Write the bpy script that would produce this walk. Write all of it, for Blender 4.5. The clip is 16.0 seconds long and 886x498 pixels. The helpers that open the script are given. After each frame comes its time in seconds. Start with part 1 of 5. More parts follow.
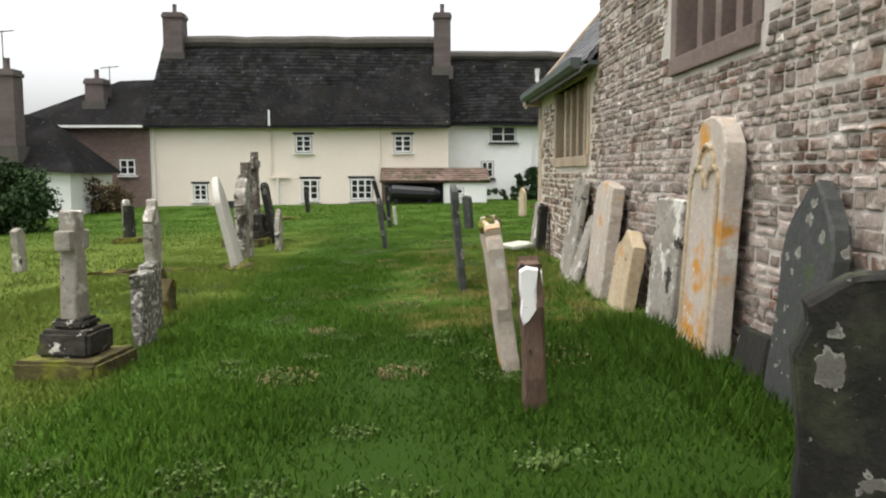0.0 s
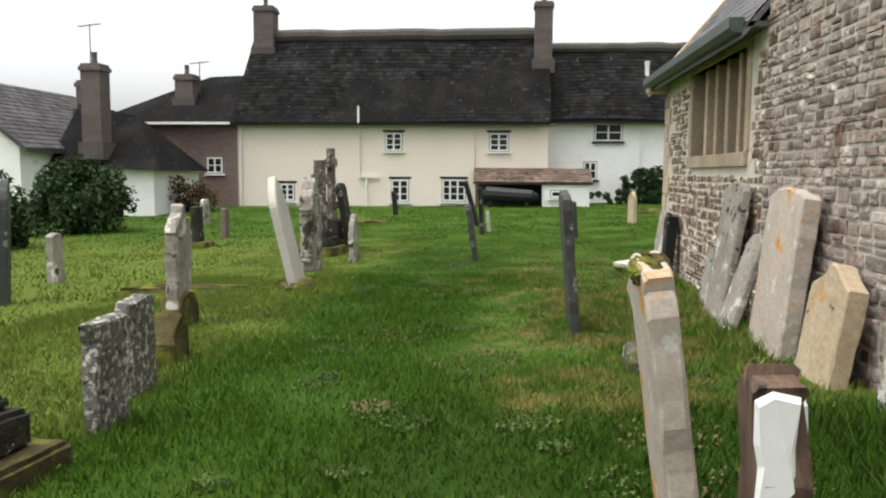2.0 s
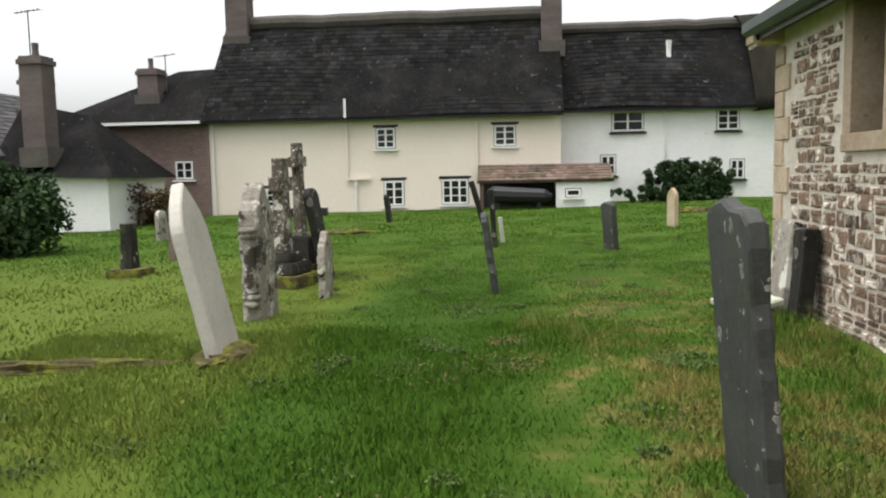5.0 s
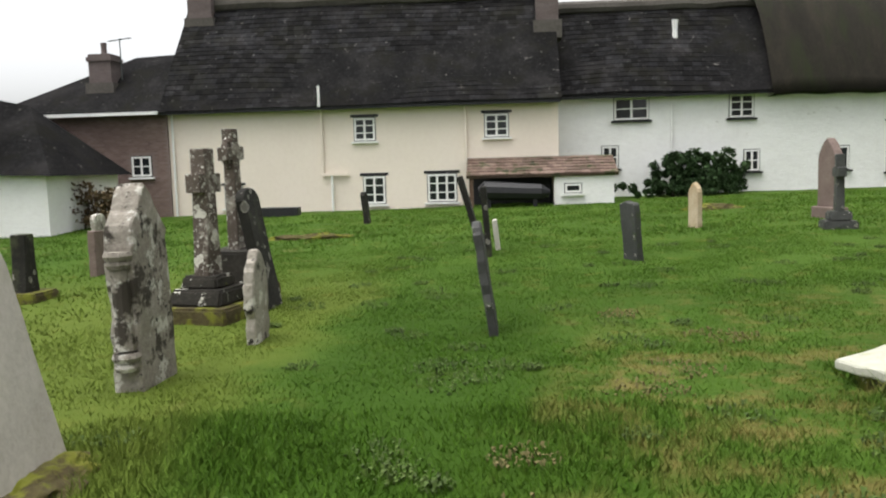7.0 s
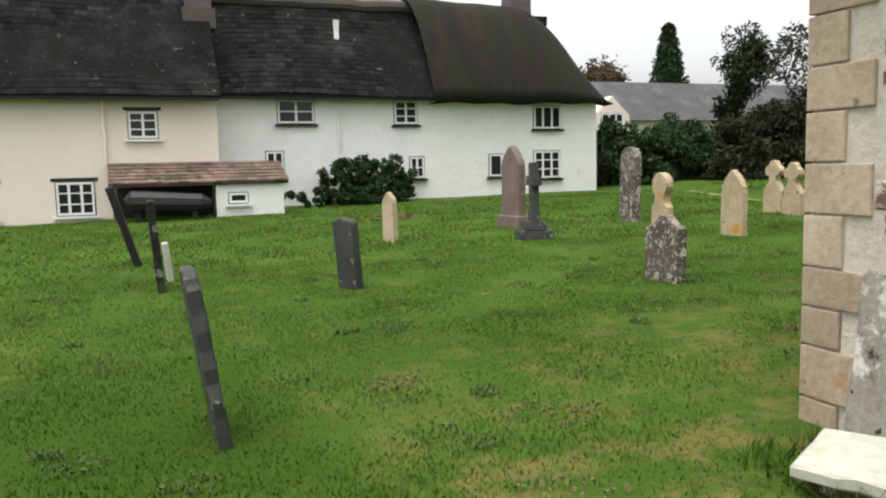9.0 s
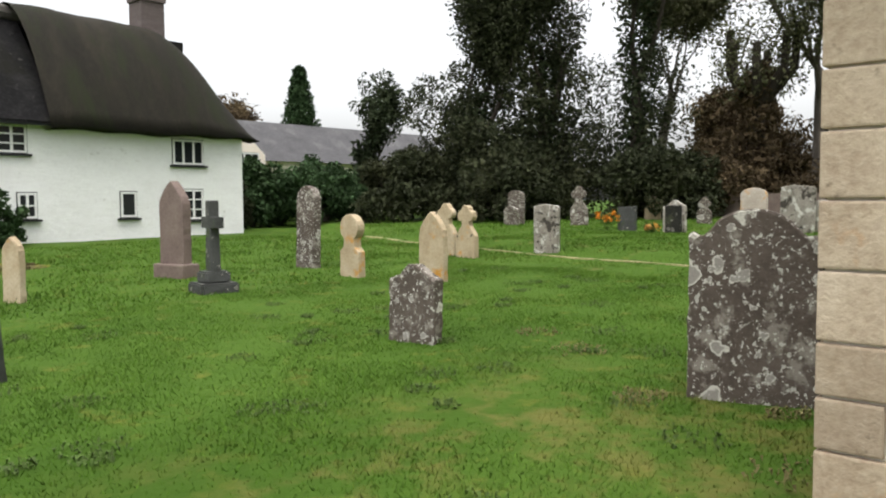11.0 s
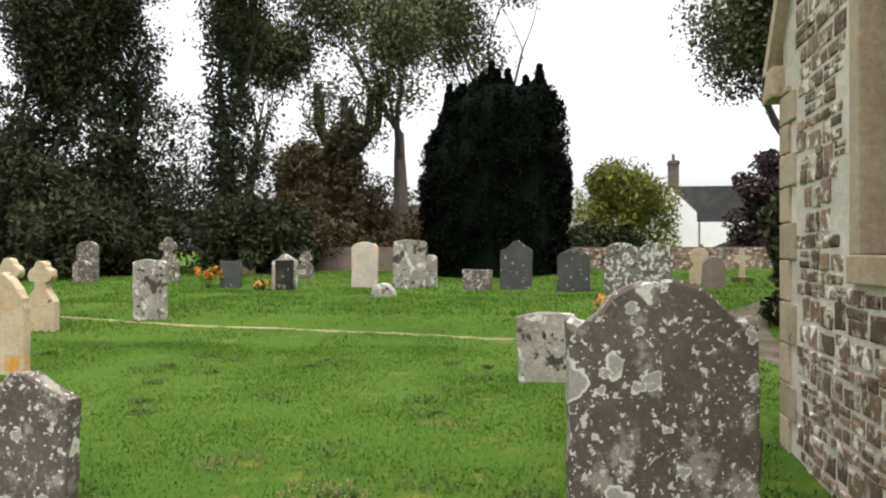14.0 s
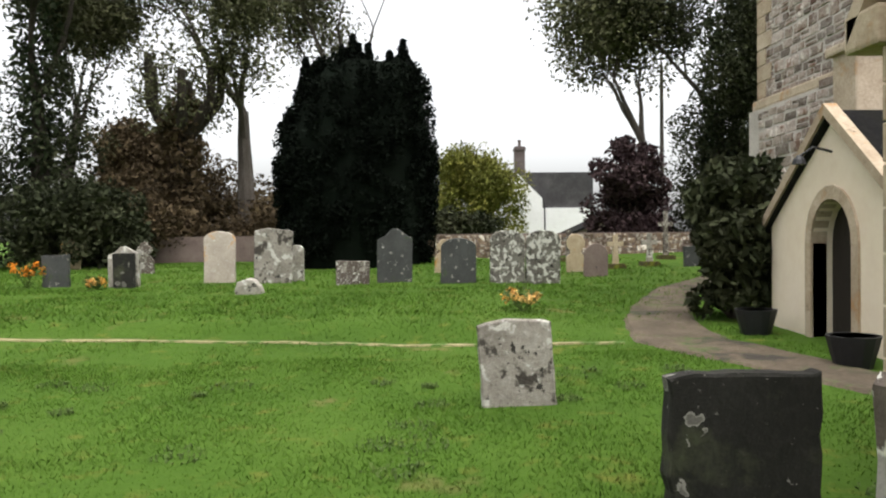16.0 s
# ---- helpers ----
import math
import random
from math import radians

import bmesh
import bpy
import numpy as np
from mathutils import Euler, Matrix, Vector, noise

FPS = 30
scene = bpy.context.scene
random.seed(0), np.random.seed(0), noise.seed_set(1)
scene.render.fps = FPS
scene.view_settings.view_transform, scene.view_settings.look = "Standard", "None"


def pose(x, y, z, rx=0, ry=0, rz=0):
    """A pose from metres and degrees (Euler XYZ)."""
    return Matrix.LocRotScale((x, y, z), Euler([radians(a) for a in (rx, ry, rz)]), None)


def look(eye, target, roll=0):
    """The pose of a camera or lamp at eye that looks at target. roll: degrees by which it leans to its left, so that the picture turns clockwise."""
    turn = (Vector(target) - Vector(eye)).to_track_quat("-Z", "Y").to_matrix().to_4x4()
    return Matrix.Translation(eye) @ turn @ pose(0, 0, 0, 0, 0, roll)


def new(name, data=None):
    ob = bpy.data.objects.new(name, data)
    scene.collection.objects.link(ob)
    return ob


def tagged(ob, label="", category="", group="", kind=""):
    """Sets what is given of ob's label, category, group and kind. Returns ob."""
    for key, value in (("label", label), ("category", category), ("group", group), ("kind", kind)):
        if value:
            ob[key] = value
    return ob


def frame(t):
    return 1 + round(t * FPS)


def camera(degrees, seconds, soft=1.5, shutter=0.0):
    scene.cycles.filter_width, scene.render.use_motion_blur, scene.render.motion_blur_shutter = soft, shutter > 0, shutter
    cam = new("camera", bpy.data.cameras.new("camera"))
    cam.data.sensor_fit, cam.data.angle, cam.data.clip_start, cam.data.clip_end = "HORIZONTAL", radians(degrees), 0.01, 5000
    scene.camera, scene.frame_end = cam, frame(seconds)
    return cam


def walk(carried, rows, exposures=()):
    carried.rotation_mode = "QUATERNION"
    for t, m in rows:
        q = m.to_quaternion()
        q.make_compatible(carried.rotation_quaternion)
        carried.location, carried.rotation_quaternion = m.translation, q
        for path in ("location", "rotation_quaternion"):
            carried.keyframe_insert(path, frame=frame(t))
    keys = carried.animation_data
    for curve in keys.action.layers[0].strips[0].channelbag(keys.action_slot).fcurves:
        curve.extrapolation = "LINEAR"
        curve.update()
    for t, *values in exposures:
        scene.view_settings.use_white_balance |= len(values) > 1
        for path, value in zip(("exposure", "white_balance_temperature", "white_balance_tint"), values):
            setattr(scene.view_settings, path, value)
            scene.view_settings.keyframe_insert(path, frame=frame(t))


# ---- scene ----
cam = camera(58.3, 16.0, soft=2.1)
PATH = [
    (0, (0.836, -12.125, 1.528), (0.896, -10.135, 1.337), -0.1),
    (0.5, (0.828, -11.571, 1.541), (0.764, -9.576, 1.421), -0.2),
    (1, (0.806, -10.81, 1.512), (0.676, -8.82, 1.362), -0.1),
    (1.5, (0.803, -10.09, 1.546), (0.669, -8.105, 1.346), 0.1),
    (2, (0.802, -9.296, 1.527), (0.625, -7.313, 1.337), 0.4),
    (2.5, (0.765, -8.607, 1.572), (0.523, -6.63, 1.384), 0.3),
    (3, (0.688, -7.834, 1.576), (0.422, -5.858, 1.424), 0.6),
    (3.5, (0.505, -7.067, 1.543), (0.261, -5.086, 1.408), -0.5),
    (4, (0.38, -6.222, 1.519), (0.189, -4.241, 1.326), -0.5),
    (6.5, (0.227, -2.301, 1.498), (0.058, -0.317, 1.31), -1.6),
    (7, (0.135, -1.378, 1.49), (-0.014, 0.606, 1.285), -1.6),
    (7.5, (-0.082, -0.771, 1.502), (-0.121, 1.218, 1.294), -0.8),
    (8, (-0.2, 0.102, 1.506), (0.027, 2.08, 1.308), -0.9),
    (8.5, (-0.303, 0.945, 1.504), (0.214, 2.866, 1.298), -0.7),
    (9, (-0.43, 1.493, 1.546), (0.288, 3.347, 1.333), -1.3),
    (9.5, (-0.464, 2.17, 1.561), (0.512, 3.902, 1.345), -0.7),
    (12, (0.056, 5.268, 1.475), (1.819, 6.21, 1.399), -0.6),
    (12.5, (0.354, 5.726, 1.474), (2.227, 6.425, 1.398), -0.3),
    (13, (0.688, 6.189, 1.488), (2.599, 6.777, 1.421), -0.6),
    (13.5, (1.198, 6.531, 1.512), (3.138, 7.011, 1.466), -0.7),
    (14, (1.682, 6.843, 1.574), (3.649, 7.201, 1.579), 0.0),
    (14.5, (2.214, 7.155, 1.639), (4.204, 7.358, 1.628), -1.0),
    (15, (2.772, 7.444, 1.684), (4.77, 7.532, 1.641), -0.9),
    (15.5, (3.307, 7.851, 1.662), (5.307, 7.85, 1.623), -0.4),
    (16, (3.657, 8.268, 1.643), (5.656, 8.203, 1.612), -0.6),
]
walk(cam, [(t, look(eye, target, roll)) for t, eye, target, roll in PATH],
     [(0.0, 1.03), (0.5, 0.95), (1.0, 0.9), (2.0, 1.0), (3.0, 1.08), (4.0, 0.98), (9.5, 0.95), (12.0, 1.2), (14.0, 1.32), (16.0, 1.2)])

# ---- light ----
world = bpy.data.worlds.new("world")
scene.world = world
world.use_nodes = True
wn = world.node_tree.nodes
wl = world.node_tree.links
sky = wn.new("ShaderNodeTexSky")
sky.sky_type = 'NISHITA'
sky.sun_disc = False
sky.sun_elevation = radians(75)
sky.sun_rotation = radians(239)
sky.air_density, sky.dust_density, sky.ozone_density = 1.0, 4.0, 1.0
cloud = wn.new("ShaderNodeHueSaturation")
cloud.inputs["Saturation"].default_value = 0.10
wl.new(sky.outputs[0], cloud.inputs["Color"])
wl.new(cloud.outputs[0], wn["Background"].inputs["Color"])
wn["Background"].inputs["Strength"].default_value = 0.15
sun_data = bpy.data.lights.new("sun", 'SUN')
sun_data.energy, sun_data.angle, sun_data.color = 1.3, radians(70), (1.0, 0.96, 0.9)
sun = new("sun", sun_data)
sun.matrix_world = look((0, 0, 30), (5, 3, 0))


# ---- materials ----
def ramp(nt, fac, stops):
    r = nt.nodes.new("ShaderNodeValToRGB")
    el = r.color_ramp.elements
    while len(el) < len(stops):
        el.new(0.5)
    for e, (p, c) in zip(el, stops):
        e.position, e.color = p, (*c, 1)
    nt.links.new(fac, r.inputs[0])
    return r.outputs[0]


def noise_tex(nt, vec, scale, detail=4, rough=0.6):
    n = nt.nodes.new("ShaderNodeTexNoise")
    n.inputs["Scale"].default_value, n.inputs["Detail"].default_value, n.inputs["Roughness"].default_value = scale, detail, rough
    nt.links.new(vec, n.inputs["Vector"])
    return n.outputs["Fac"]


def mix(nt, fac, a, b, mode='MIX'):
    m = nt.nodes.new("ShaderNodeMix")
    m.data_type, m.blend_type = 'RGBA', mode
    for s, v in ((m.inputs[0], fac), (m.inputs[6], a), (m.inputs[7], b)):
        if isinstance(v, (int, float)):
            s.default_value = v
        elif isinstance(v, tuple):
            s.default_value = (*v, 1)
        else:
            nt.links.new(v, s)
    return m.outputs[2]


def maths(nt, op, a, b=0.0):
    n = nt.nodes.new("ShaderNodeMath")
    n.operation = op
    for sock, val in zip(n.inputs, (a, b)):
        if isinstance(val, (int, float)):
            sock.default_value = val
        else:
            nt.links.new(val, sock)
    return n.outputs[0]


def fade(nt, val, lo, hi):
    n = nt.nodes.new("ShaderNodeMapRange")
    n.interpolation_type = 'SMOOTHSTEP'
    nt.links.new(val, n.inputs["Value"])
    swap = lo > hi
    n.inputs["From Min"].default_value, n.inputs["From Max"].default_value = (hi, lo) if swap else (lo, hi)
    n.inputs["To Min"].default_value, n.inputs["To Max"].default_value = (1, 0) if swap else (0, 1)
    return n.outputs["Result"]


def lichen(nt, v, c, inner, rim, scale, share):
    """Round crusts of lichen with a pale rim, each of its own size."""
    warp = nt.nodes.new("ShaderNodeTexNoise")
    warp.inputs["Scale"].default_value, warp.inputs["Detail"].default_value = scale * 2.2, 3
    nt.links.new(v, warp.inputs["Vector"])
    move = nt.nodes.new("ShaderNodeMix")
    move.data_type, move.blend_type = 'RGBA', 'LINEAR_LIGHT'
    move.inputs[0].default_value = 0.16 / scale ** 0.5
    nt.links.new(v, move.inputs[6])
    nt.links.new(warp.outputs["Color"], move.inputs[7])
    cell = nt.nodes.new("ShaderNodeTexVoronoi")
    cell.inputs["Scale"].default_value = scale
    nt.links.new(move.outputs[2], cell.inputs["Vector"])
    sep = nt.nodes.new("ShaderNodeSeparateColor")
    nt.links.new(cell.outputs["Color"], sep.inputs[0])
    size = maths(nt, 'MULTIPLY', maths(nt, 'SUBTRACT', sep.outputs[0], 1 - share), 0.55 / share)
    depth = maths(nt, 'SUBTRACT', size, cell.outputs["Distance"])
    body = fade(nt, depth, 0.0, 0.03)
    core = fade(nt, depth, 0.05, 0.12)
    grain = noise_tex(nt, v, 60, 3)
    dark = tuple(q * 0.55 for q in inner)
    return mix(nt, body, c, mix(nt, core, rim, mix(nt, grain, dark, inner)))


def lawn_growth(nt, pos, c, lush, dry, pale):
    """A trodden band of lush grass, thin dry turf towards the church, paler turf among the graves."""
    sep = nt.nodes.new("ShaderNodeSeparateXYZ")
    nt.links.new(pos, sep.inputs[0])
    wob = maths(nt, 'MULTIPLY', maths(nt, 'SUBTRACT', noise_tex(nt, pos, 0.7, 4), 0.5), 2.2)
    x, y = maths(nt, 'ADD', sep.outputs[0], wob), maths(nt, 'ADD', sep.outputs[1], wob)

    def zone(*rows):
        out = None
        for val, lo, hi in rows:
            f = fade(nt, val, lo, hi)
            out = f if out is None else maths(nt, 'MULTIPLY', out, f)
        return out
    band = zone((x, -2.1, -1.2), (x, 1.2, 0.2), (y, 13, 7))
    # Deep green growth by the church wall, which also carries the wall's painted shade.
    shaded_growth = zone((y, -2.8, -5.0), (x, -0.8, 0.4), (x, 9.0, 8.0))
    strip = zone((x, -1.5, 1.5), (x, 6.0, 3.0), (y, 7.0, 8.2), (y, 10.4, 9.0))
    wet = maths(nt, 'MAXIMUM', maths(nt, 'MAXIMUM', band, shaded_growth), maths(nt, 'MULTIPLY', strip, 0.7))
    c = mix(nt, maths(nt, 'MULTIPLY', zone((x, -1.4, -2.3), (y, 16, 8)), 0.55), c, pale)
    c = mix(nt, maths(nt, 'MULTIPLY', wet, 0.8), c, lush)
    # Shade beside the wall, mixed into the turf colour as a darker lush green.
    c = mix(nt, maths(nt, 'MULTIPLY', shaded_growth, 0.8), c, tuple(q * 0.66 for q in lush))
    tuft = fade(nt, noise_tex(nt, pos, 2.3, 5, 0.65), 0.44, 0.64)
    thin = maths(nt, 'MAXIMUM', zone((x, 0.2, 1.0), (x, 3.9, 3.2), (y, -4.6, -3.2), (y, 7.5, 4.5)), maths(nt, 'MULTIPLY', zone((x, 0.5, 2.5), (x, 7.5, 5.5), (y, 3.8, 4.8), (y, 9.5, 7.5)), 0.6))
    return mix(nt, maths(nt, 'MULTIPLY', maths(nt, 'MULTIPLY', thin, tuft), 0.8), c, dry)


def surface(name, cols, big=0.7, small=9.0, rough=0.85, bump=0.3, spots=(), rand=0.0, stretch=(1, 1, 1), gloss=0.3, island=False, rosettes=(), lawn=()):
    """cols: dark, middle, light. spots: rows of (colour, scale, threshold, softness).
    rosettes: rows of (inner colour, rim colour, scale, share); lawn: colours of lush, dry and mossy growth."""
    m = bpy.data.materials.new(name)
    m.use_nodes = True
    nt = m.node_tree
    b = nt.nodes["Principled BSDF"]
    geo = nt.nodes.new("ShaderNodeNewGeometry")
    mp = nt.nodes.new("ShaderNodeMapping")
    mp.inputs["Scale"].default_value = stretch
    nt.links.new(geo.outputs["Position"], mp.inputs[0])
    v = mp.outputs[0]
    c1 = ramp(nt, noise_tex(nt, v, big, 5), [(0.3, cols[0]), (0.5, cols[1]), (0.72, cols[2])])
    fine = noise_tex(nt, v, small, 6, 0.7)
    c2 = ramp(nt, fine, [(0.3, cols[0]), (0.52, cols[1]), (0.75, cols[2])])
    c = mix(nt, 0.5, c1, c2)
    for colour, scale, thr, soft in spots:
        f = ramp(nt, noise_tex(nt, v, scale, 5, 0.65), [(thr, (0, 0, 0)), (thr + soft, (1, 1, 1))])
        c = mix(nt, f, c, colour)
    for inner, rim, scale, share in rosettes:
        c = lichen(nt, v, c, inner, rim, scale, share)
    if lawn:
        c = lawn_growth(nt, geo.outputs["Position"], c, *lawn)
    if rand:
        if island:
            r = geo.outputs["Random Per Island"]
        else:
            r = nt.nodes.new("ShaderNodeObjectInfo").outputs["Random"]
        lo, hi = 1 - rand, 1 + rand
        c = mix(nt, 1.0, c, ramp(nt, r, [(0, (lo, lo * 0.97, lo * 0.94)), (0.5, (1, 0.97, 0.92)), (1, (hi, hi, hi))]), 'MULTIPLY')
    nt.links.new(c, b.inputs["Base Color"])
    b.inputs["Roughness"].default_value = rough
    b.inputs["Specular IOR Level"].default_value = gloss
    if bump:
        bp = nt.nodes.new("ShaderNodeBump")
        bp.inputs["Strength"].default_value, bp.inputs["Distance"].default_value = bump, 0.03
        nt.links.new(fine, bp.inputs["Height"])
        nt.links.new(bp.outputs[0], b.inputs["Normal"])
    return m


WHITE_LICHEN = (0.55, 0.54, 0.48)
ORANGE = (0.50, 0.24, 0.04)
DARK = (0.03, 0.027, 0.022)
M = {}
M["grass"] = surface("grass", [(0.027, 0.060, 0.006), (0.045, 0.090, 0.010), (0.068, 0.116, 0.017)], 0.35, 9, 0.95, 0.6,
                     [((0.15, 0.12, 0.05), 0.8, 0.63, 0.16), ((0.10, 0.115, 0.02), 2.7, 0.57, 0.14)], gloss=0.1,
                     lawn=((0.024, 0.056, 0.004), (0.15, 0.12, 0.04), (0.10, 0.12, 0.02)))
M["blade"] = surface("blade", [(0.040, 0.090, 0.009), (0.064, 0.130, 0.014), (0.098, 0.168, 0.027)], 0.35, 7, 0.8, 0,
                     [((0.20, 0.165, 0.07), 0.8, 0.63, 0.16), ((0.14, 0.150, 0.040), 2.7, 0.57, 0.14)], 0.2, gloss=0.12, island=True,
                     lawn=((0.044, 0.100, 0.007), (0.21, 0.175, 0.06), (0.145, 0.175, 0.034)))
M["weed"] = surface("weed", [(0.03, 0.055, 0.009), (0.055, 0.095, 0.015), (0.09, 0.135, 0.028)], 2, 20, 0.7, 0, rand=0.35, island=True)
M["dirt"] = surface("dirt", [(0.04, 0.03, 0.02), (0.085, 0.066, 0.045), (0.17, 0.135, 0.09)], 1.4, 16, 0.95, 0.6, [((0.06, 0.10, 0.02), 2.2, 0.55, 0.1), ((0.03, 0.025, 0.02), 1.1, 0.55, 0.1)])
M["dry"] = surface("dry_grass", [(0.08, 0.075, 0.03), (0.14, 0.12, 0.05), (0.20, 0.17, 0.08)], 1.4, 16, 0.95, 0)
M["strip"] = surface("strip", [(0.12, 0.11, 0.05), (0.23, 0.20, 0.10), (0.36, 0.31, 0.18)], 1.4, 16, 0.95, 0.5, [((0.05, 0.10, 0.015), 2.2, 0.5, 0.1)])
M["mortar_grey"] = surface("mortar_grey", [(0.34, 0.30, 0.27), (0.50, 0.455, 0.415), (0.64, 0.60, 0.55)], 1.1, 14, 0.95, 0.7)
M["mortar_pale"] = surface("mortar_pale", [(0.42, 0.37, 0.31), (0.62, 0.57, 0.49), (0.74, 0.69, 0.61)], 1.1, 14, 0.95, 0.7)
M["rubble_grey"] = surface("rubble_grey", [(0.12, 0.092, 0.08), (0.31, 0.255, 0.225), (0.52, 0.465, 0.42)], 1.3, 17, 0.9, 0.8,
                           [((0.56, 0.52, 0.48), 5, 0.56, 0.08), ((0.17, 0.105, 0.078), 2.3, 0.53, 0.10), ((0.05, 0.045, 0.04), 3.7, 0.66, 0.08)], 0.5)
M["rubble_brown"] = surface("rubble_brown", [(0.07, 0.042, 0.03), (0.19, 0.13, 0.09), (0.37, 0.29, 0.22)], 1.6, 15, 0.9, 0.8,
                            [((0.60, 0.55, 0.49), 5.5, 0.515, 0.07), ((0.035, 0.03, 0.026), 3.1, 0.66, 0.06)], 0.5)
M["rubble_grey_i"] = surface("rubble_grey_joined", [(0.12, 0.092, 0.08), (0.31, 0.255, 0.225), (0.52, 0.465, 0.42)], 1.3, 17, 0.9, 0.8,
                             [((0.56, 0.52, 0.48), 5, 0.56, 0.08), ((0.17, 0.105, 0.078), 2.3, 0.53, 0.10), ((0.05, 0.045, 0.04), 3.7, 0.66, 0.08)], 0.5, island=True)
M["rubble_brown_i"] = surface("rubble_brown_joined", [(0.07, 0.042, 0.03), (0.19, 0.13, 0.09), (0.37, 0.29, 0.22)], 1.6, 15, 0.9, 0.8,
                              [((0.60, 0.55, 0.49), 5.5, 0.515, 0.07), ((0.035, 0.03, 0.026), 3.1, 0.66, 0.06)], 0.5, island=True)
M["dressed"] = surface("dressed", [(0.27, 0.20, 0.14), (0.43, 0.35, 0.26), (0.56, 0.48, 0.38)], 2.0, 18, 0.9, 0.4,
                       [((0.13, 0.10, 0.07), 6, 0.63, 0.1), ((0.40, 0.24, 0.12), 1.9, 0.62, 0.1)], 0.16)
GREY_CRUST, PALE_RIM = (0.36, 0.335, 0.30), (0.56, 0.54, 0.48)
M["grey_lichen"] = surface("grey_lichen", [(0.055, 0.042, 0.034), (0.092, 0.073, 0.060), (0.15, 0.125, 0.105)], 1.3, 14, 0.9, 0.5,
                           [((0.24, 0.215, 0.185), 4.5, 0.54, 0.08), (WHITE_LICHEN, 26, 0.60, 0.03), (DARK, 4, 0.66, 0.06)],
                           rosettes=[(GREY_CRUST, PALE_RIM, 3.6, 0.42), (GREY_CRUST, PALE_RIM, 9, 0.3), (PALE_RIM, PALE_RIM, 24, 0.25)])
M["speckled"] = surface("speckled", [(0.06, 0.055, 0.048), (0.16, 0.15, 0.13), (0.30, 0.29, 0.26)], 2.5, 30, 0.95, 0.9,
                        [(WHITE_LICHEN, 17, 0.53, 0.05), (DARK, 24, 0.57, 0.04)])
M["pale_stone"] = surface("pale_stone", [(0.15, 0.135, 0.11), (0.29, 0.265, 0.225), (0.46, 0.435, 0.38)], 1.8, 20, 0.9, 0.5,
                          [((0.60, 0.58, 0.52), 3.2, 0.56, 0.06), (DARK, 5.0, 0.60, 0.04), ((0.16, 0.14, 0.11), 13, 0.60, 0.06)])
M["patched_stone"] = surface("patched_stone", [(0.13, 0.115, 0.095), (0.26, 0.235, 0.20), (0.44, 0.41, 0.36)], 1.8, 20, 0.9, 0.7, [((0.52, 0.50, 0.45), 4.2, 0.55, 0.05), ((0.055, 0.047, 0.038), 2.8, 0.53, 0.05), (DARK, 9, 0.60, 0.04)])
M["white_stone"] = surface("white_stone", [(0.33, 0.31, 0.265), (0.45, 0.43, 0.38), (0.55, 0.53, 0.48)], 1.4, 20, 0.85, 0.25, [((0.2, 0.18, 0.15), 9, 0.69, 0.05)])
M["spotted"] = surface("spotted", [(0.06, 0.055, 0.045), (0.13, 0.12, 0.10), (0.26, 0.25, 0.21)], 2.5, 24, 0.9, 0.6,
                       [(WHITE_LICHEN, 6.5, 0.52, 0.04), (DARK, 10, 0.57, 0.04)])
M["dark_spotted"] = surface("dark_spotted", [(0.012, 0.011, 0.009), (0.03, 0.027, 0.022), (0.07, 0.062, 0.05)], 2.5, 20, 0.95, 0.8, [(WHITE_LICHEN, 5.5, 0.60, 0.03), ((0.09, 0.10, 0.015), 3.1, 0.62, 0.08)])
M["tan_stone"] = surface("tan_stone", [(0.27, 0.20, 0.12), (0.44, 0.35, 0.23), (0.56, 0.48, 0.36)], 1.8, 20, 0.9, 0.4,
                         [(ORANGE, 1.9, 0.60, 0.08), (DARK, 5, 0.65, 0.05)])
M["orange_slab"] = surface("orange_slab", [(0.30, 0.25, 0.20), (0.45, 0.39, 0.33), (0.58, 0.53, 0.46)], 1.5, 20, 0.9, 0.4,
                           [(ORANGE, 1.5, 0.54, 0.08), (WHITE_LICHEN, 5, 0.60, 0.06), (DARK, 6, 0.68, 0.04)])
M["slate"] = surface("slate", [(0.028, 0.029, 0.027), (0.05, 0.052, 0.049), (0.09, 0.092, 0.086)], 1.6, 24, 0.7, 0.3, [(WHITE_LICHEN, 9, 0.67, 0.04), ((0.05, 0.07, 0.03), 2.4, 0.6, 0.1)], rosettes=[((0.22, 0.21, 0.18), (0.34, 0.33, 0.29), 11, 0.18)])
M["dark_stone"] = surface("dark_stone", [(0.008, 0.008, 0.006), (0.016, 0.015, 0.012), (0.035, 0.033, 0.028)], 1.9, 20, 0.9, 0.5, [((0.05, 0.055, 0.03), 1.6, 0.55, 0.12), ((0.20, 0.19, 0.17), 19, 0.66, 0.04)], rosettes=[((0.17, 0.16, 0.14), (0.26, 0.25, 0.22), 7, 0.28)])
M["brown_stone"] = surface("brown_stone", [(0.10, 0.07, 0.06), (0.17, 0.125, 0.11), (0.25, 0.20, 0.17)], 1.9, 20, 0.8, 0.25, [(DARK, 3, 0.66, 0.08)])
M["moss_stone"] = surface("moss_stone", [(0.035, 0.032, 0.022), (0.09, 0.08, 0.06), (0.2, 0.18, 0.14)], 2.2, 18, 0.95, 0.9, [((0.09, 0.10, 0.015), 2.7, 0.52, 0.08), (WHITE_LICHEN, 6, 0.58, 0.03)])
M["moss_ground"] = surface("moss_ground", [(0.03, 0.022, 0.01), (0.075, 0.06, 0.025), (0.13, 0.13, 0.04)], 2.5, 18, 1.0, 1.0, [((0.15, 0.16, 0.02), 3.5, 0.50, 0.1)])
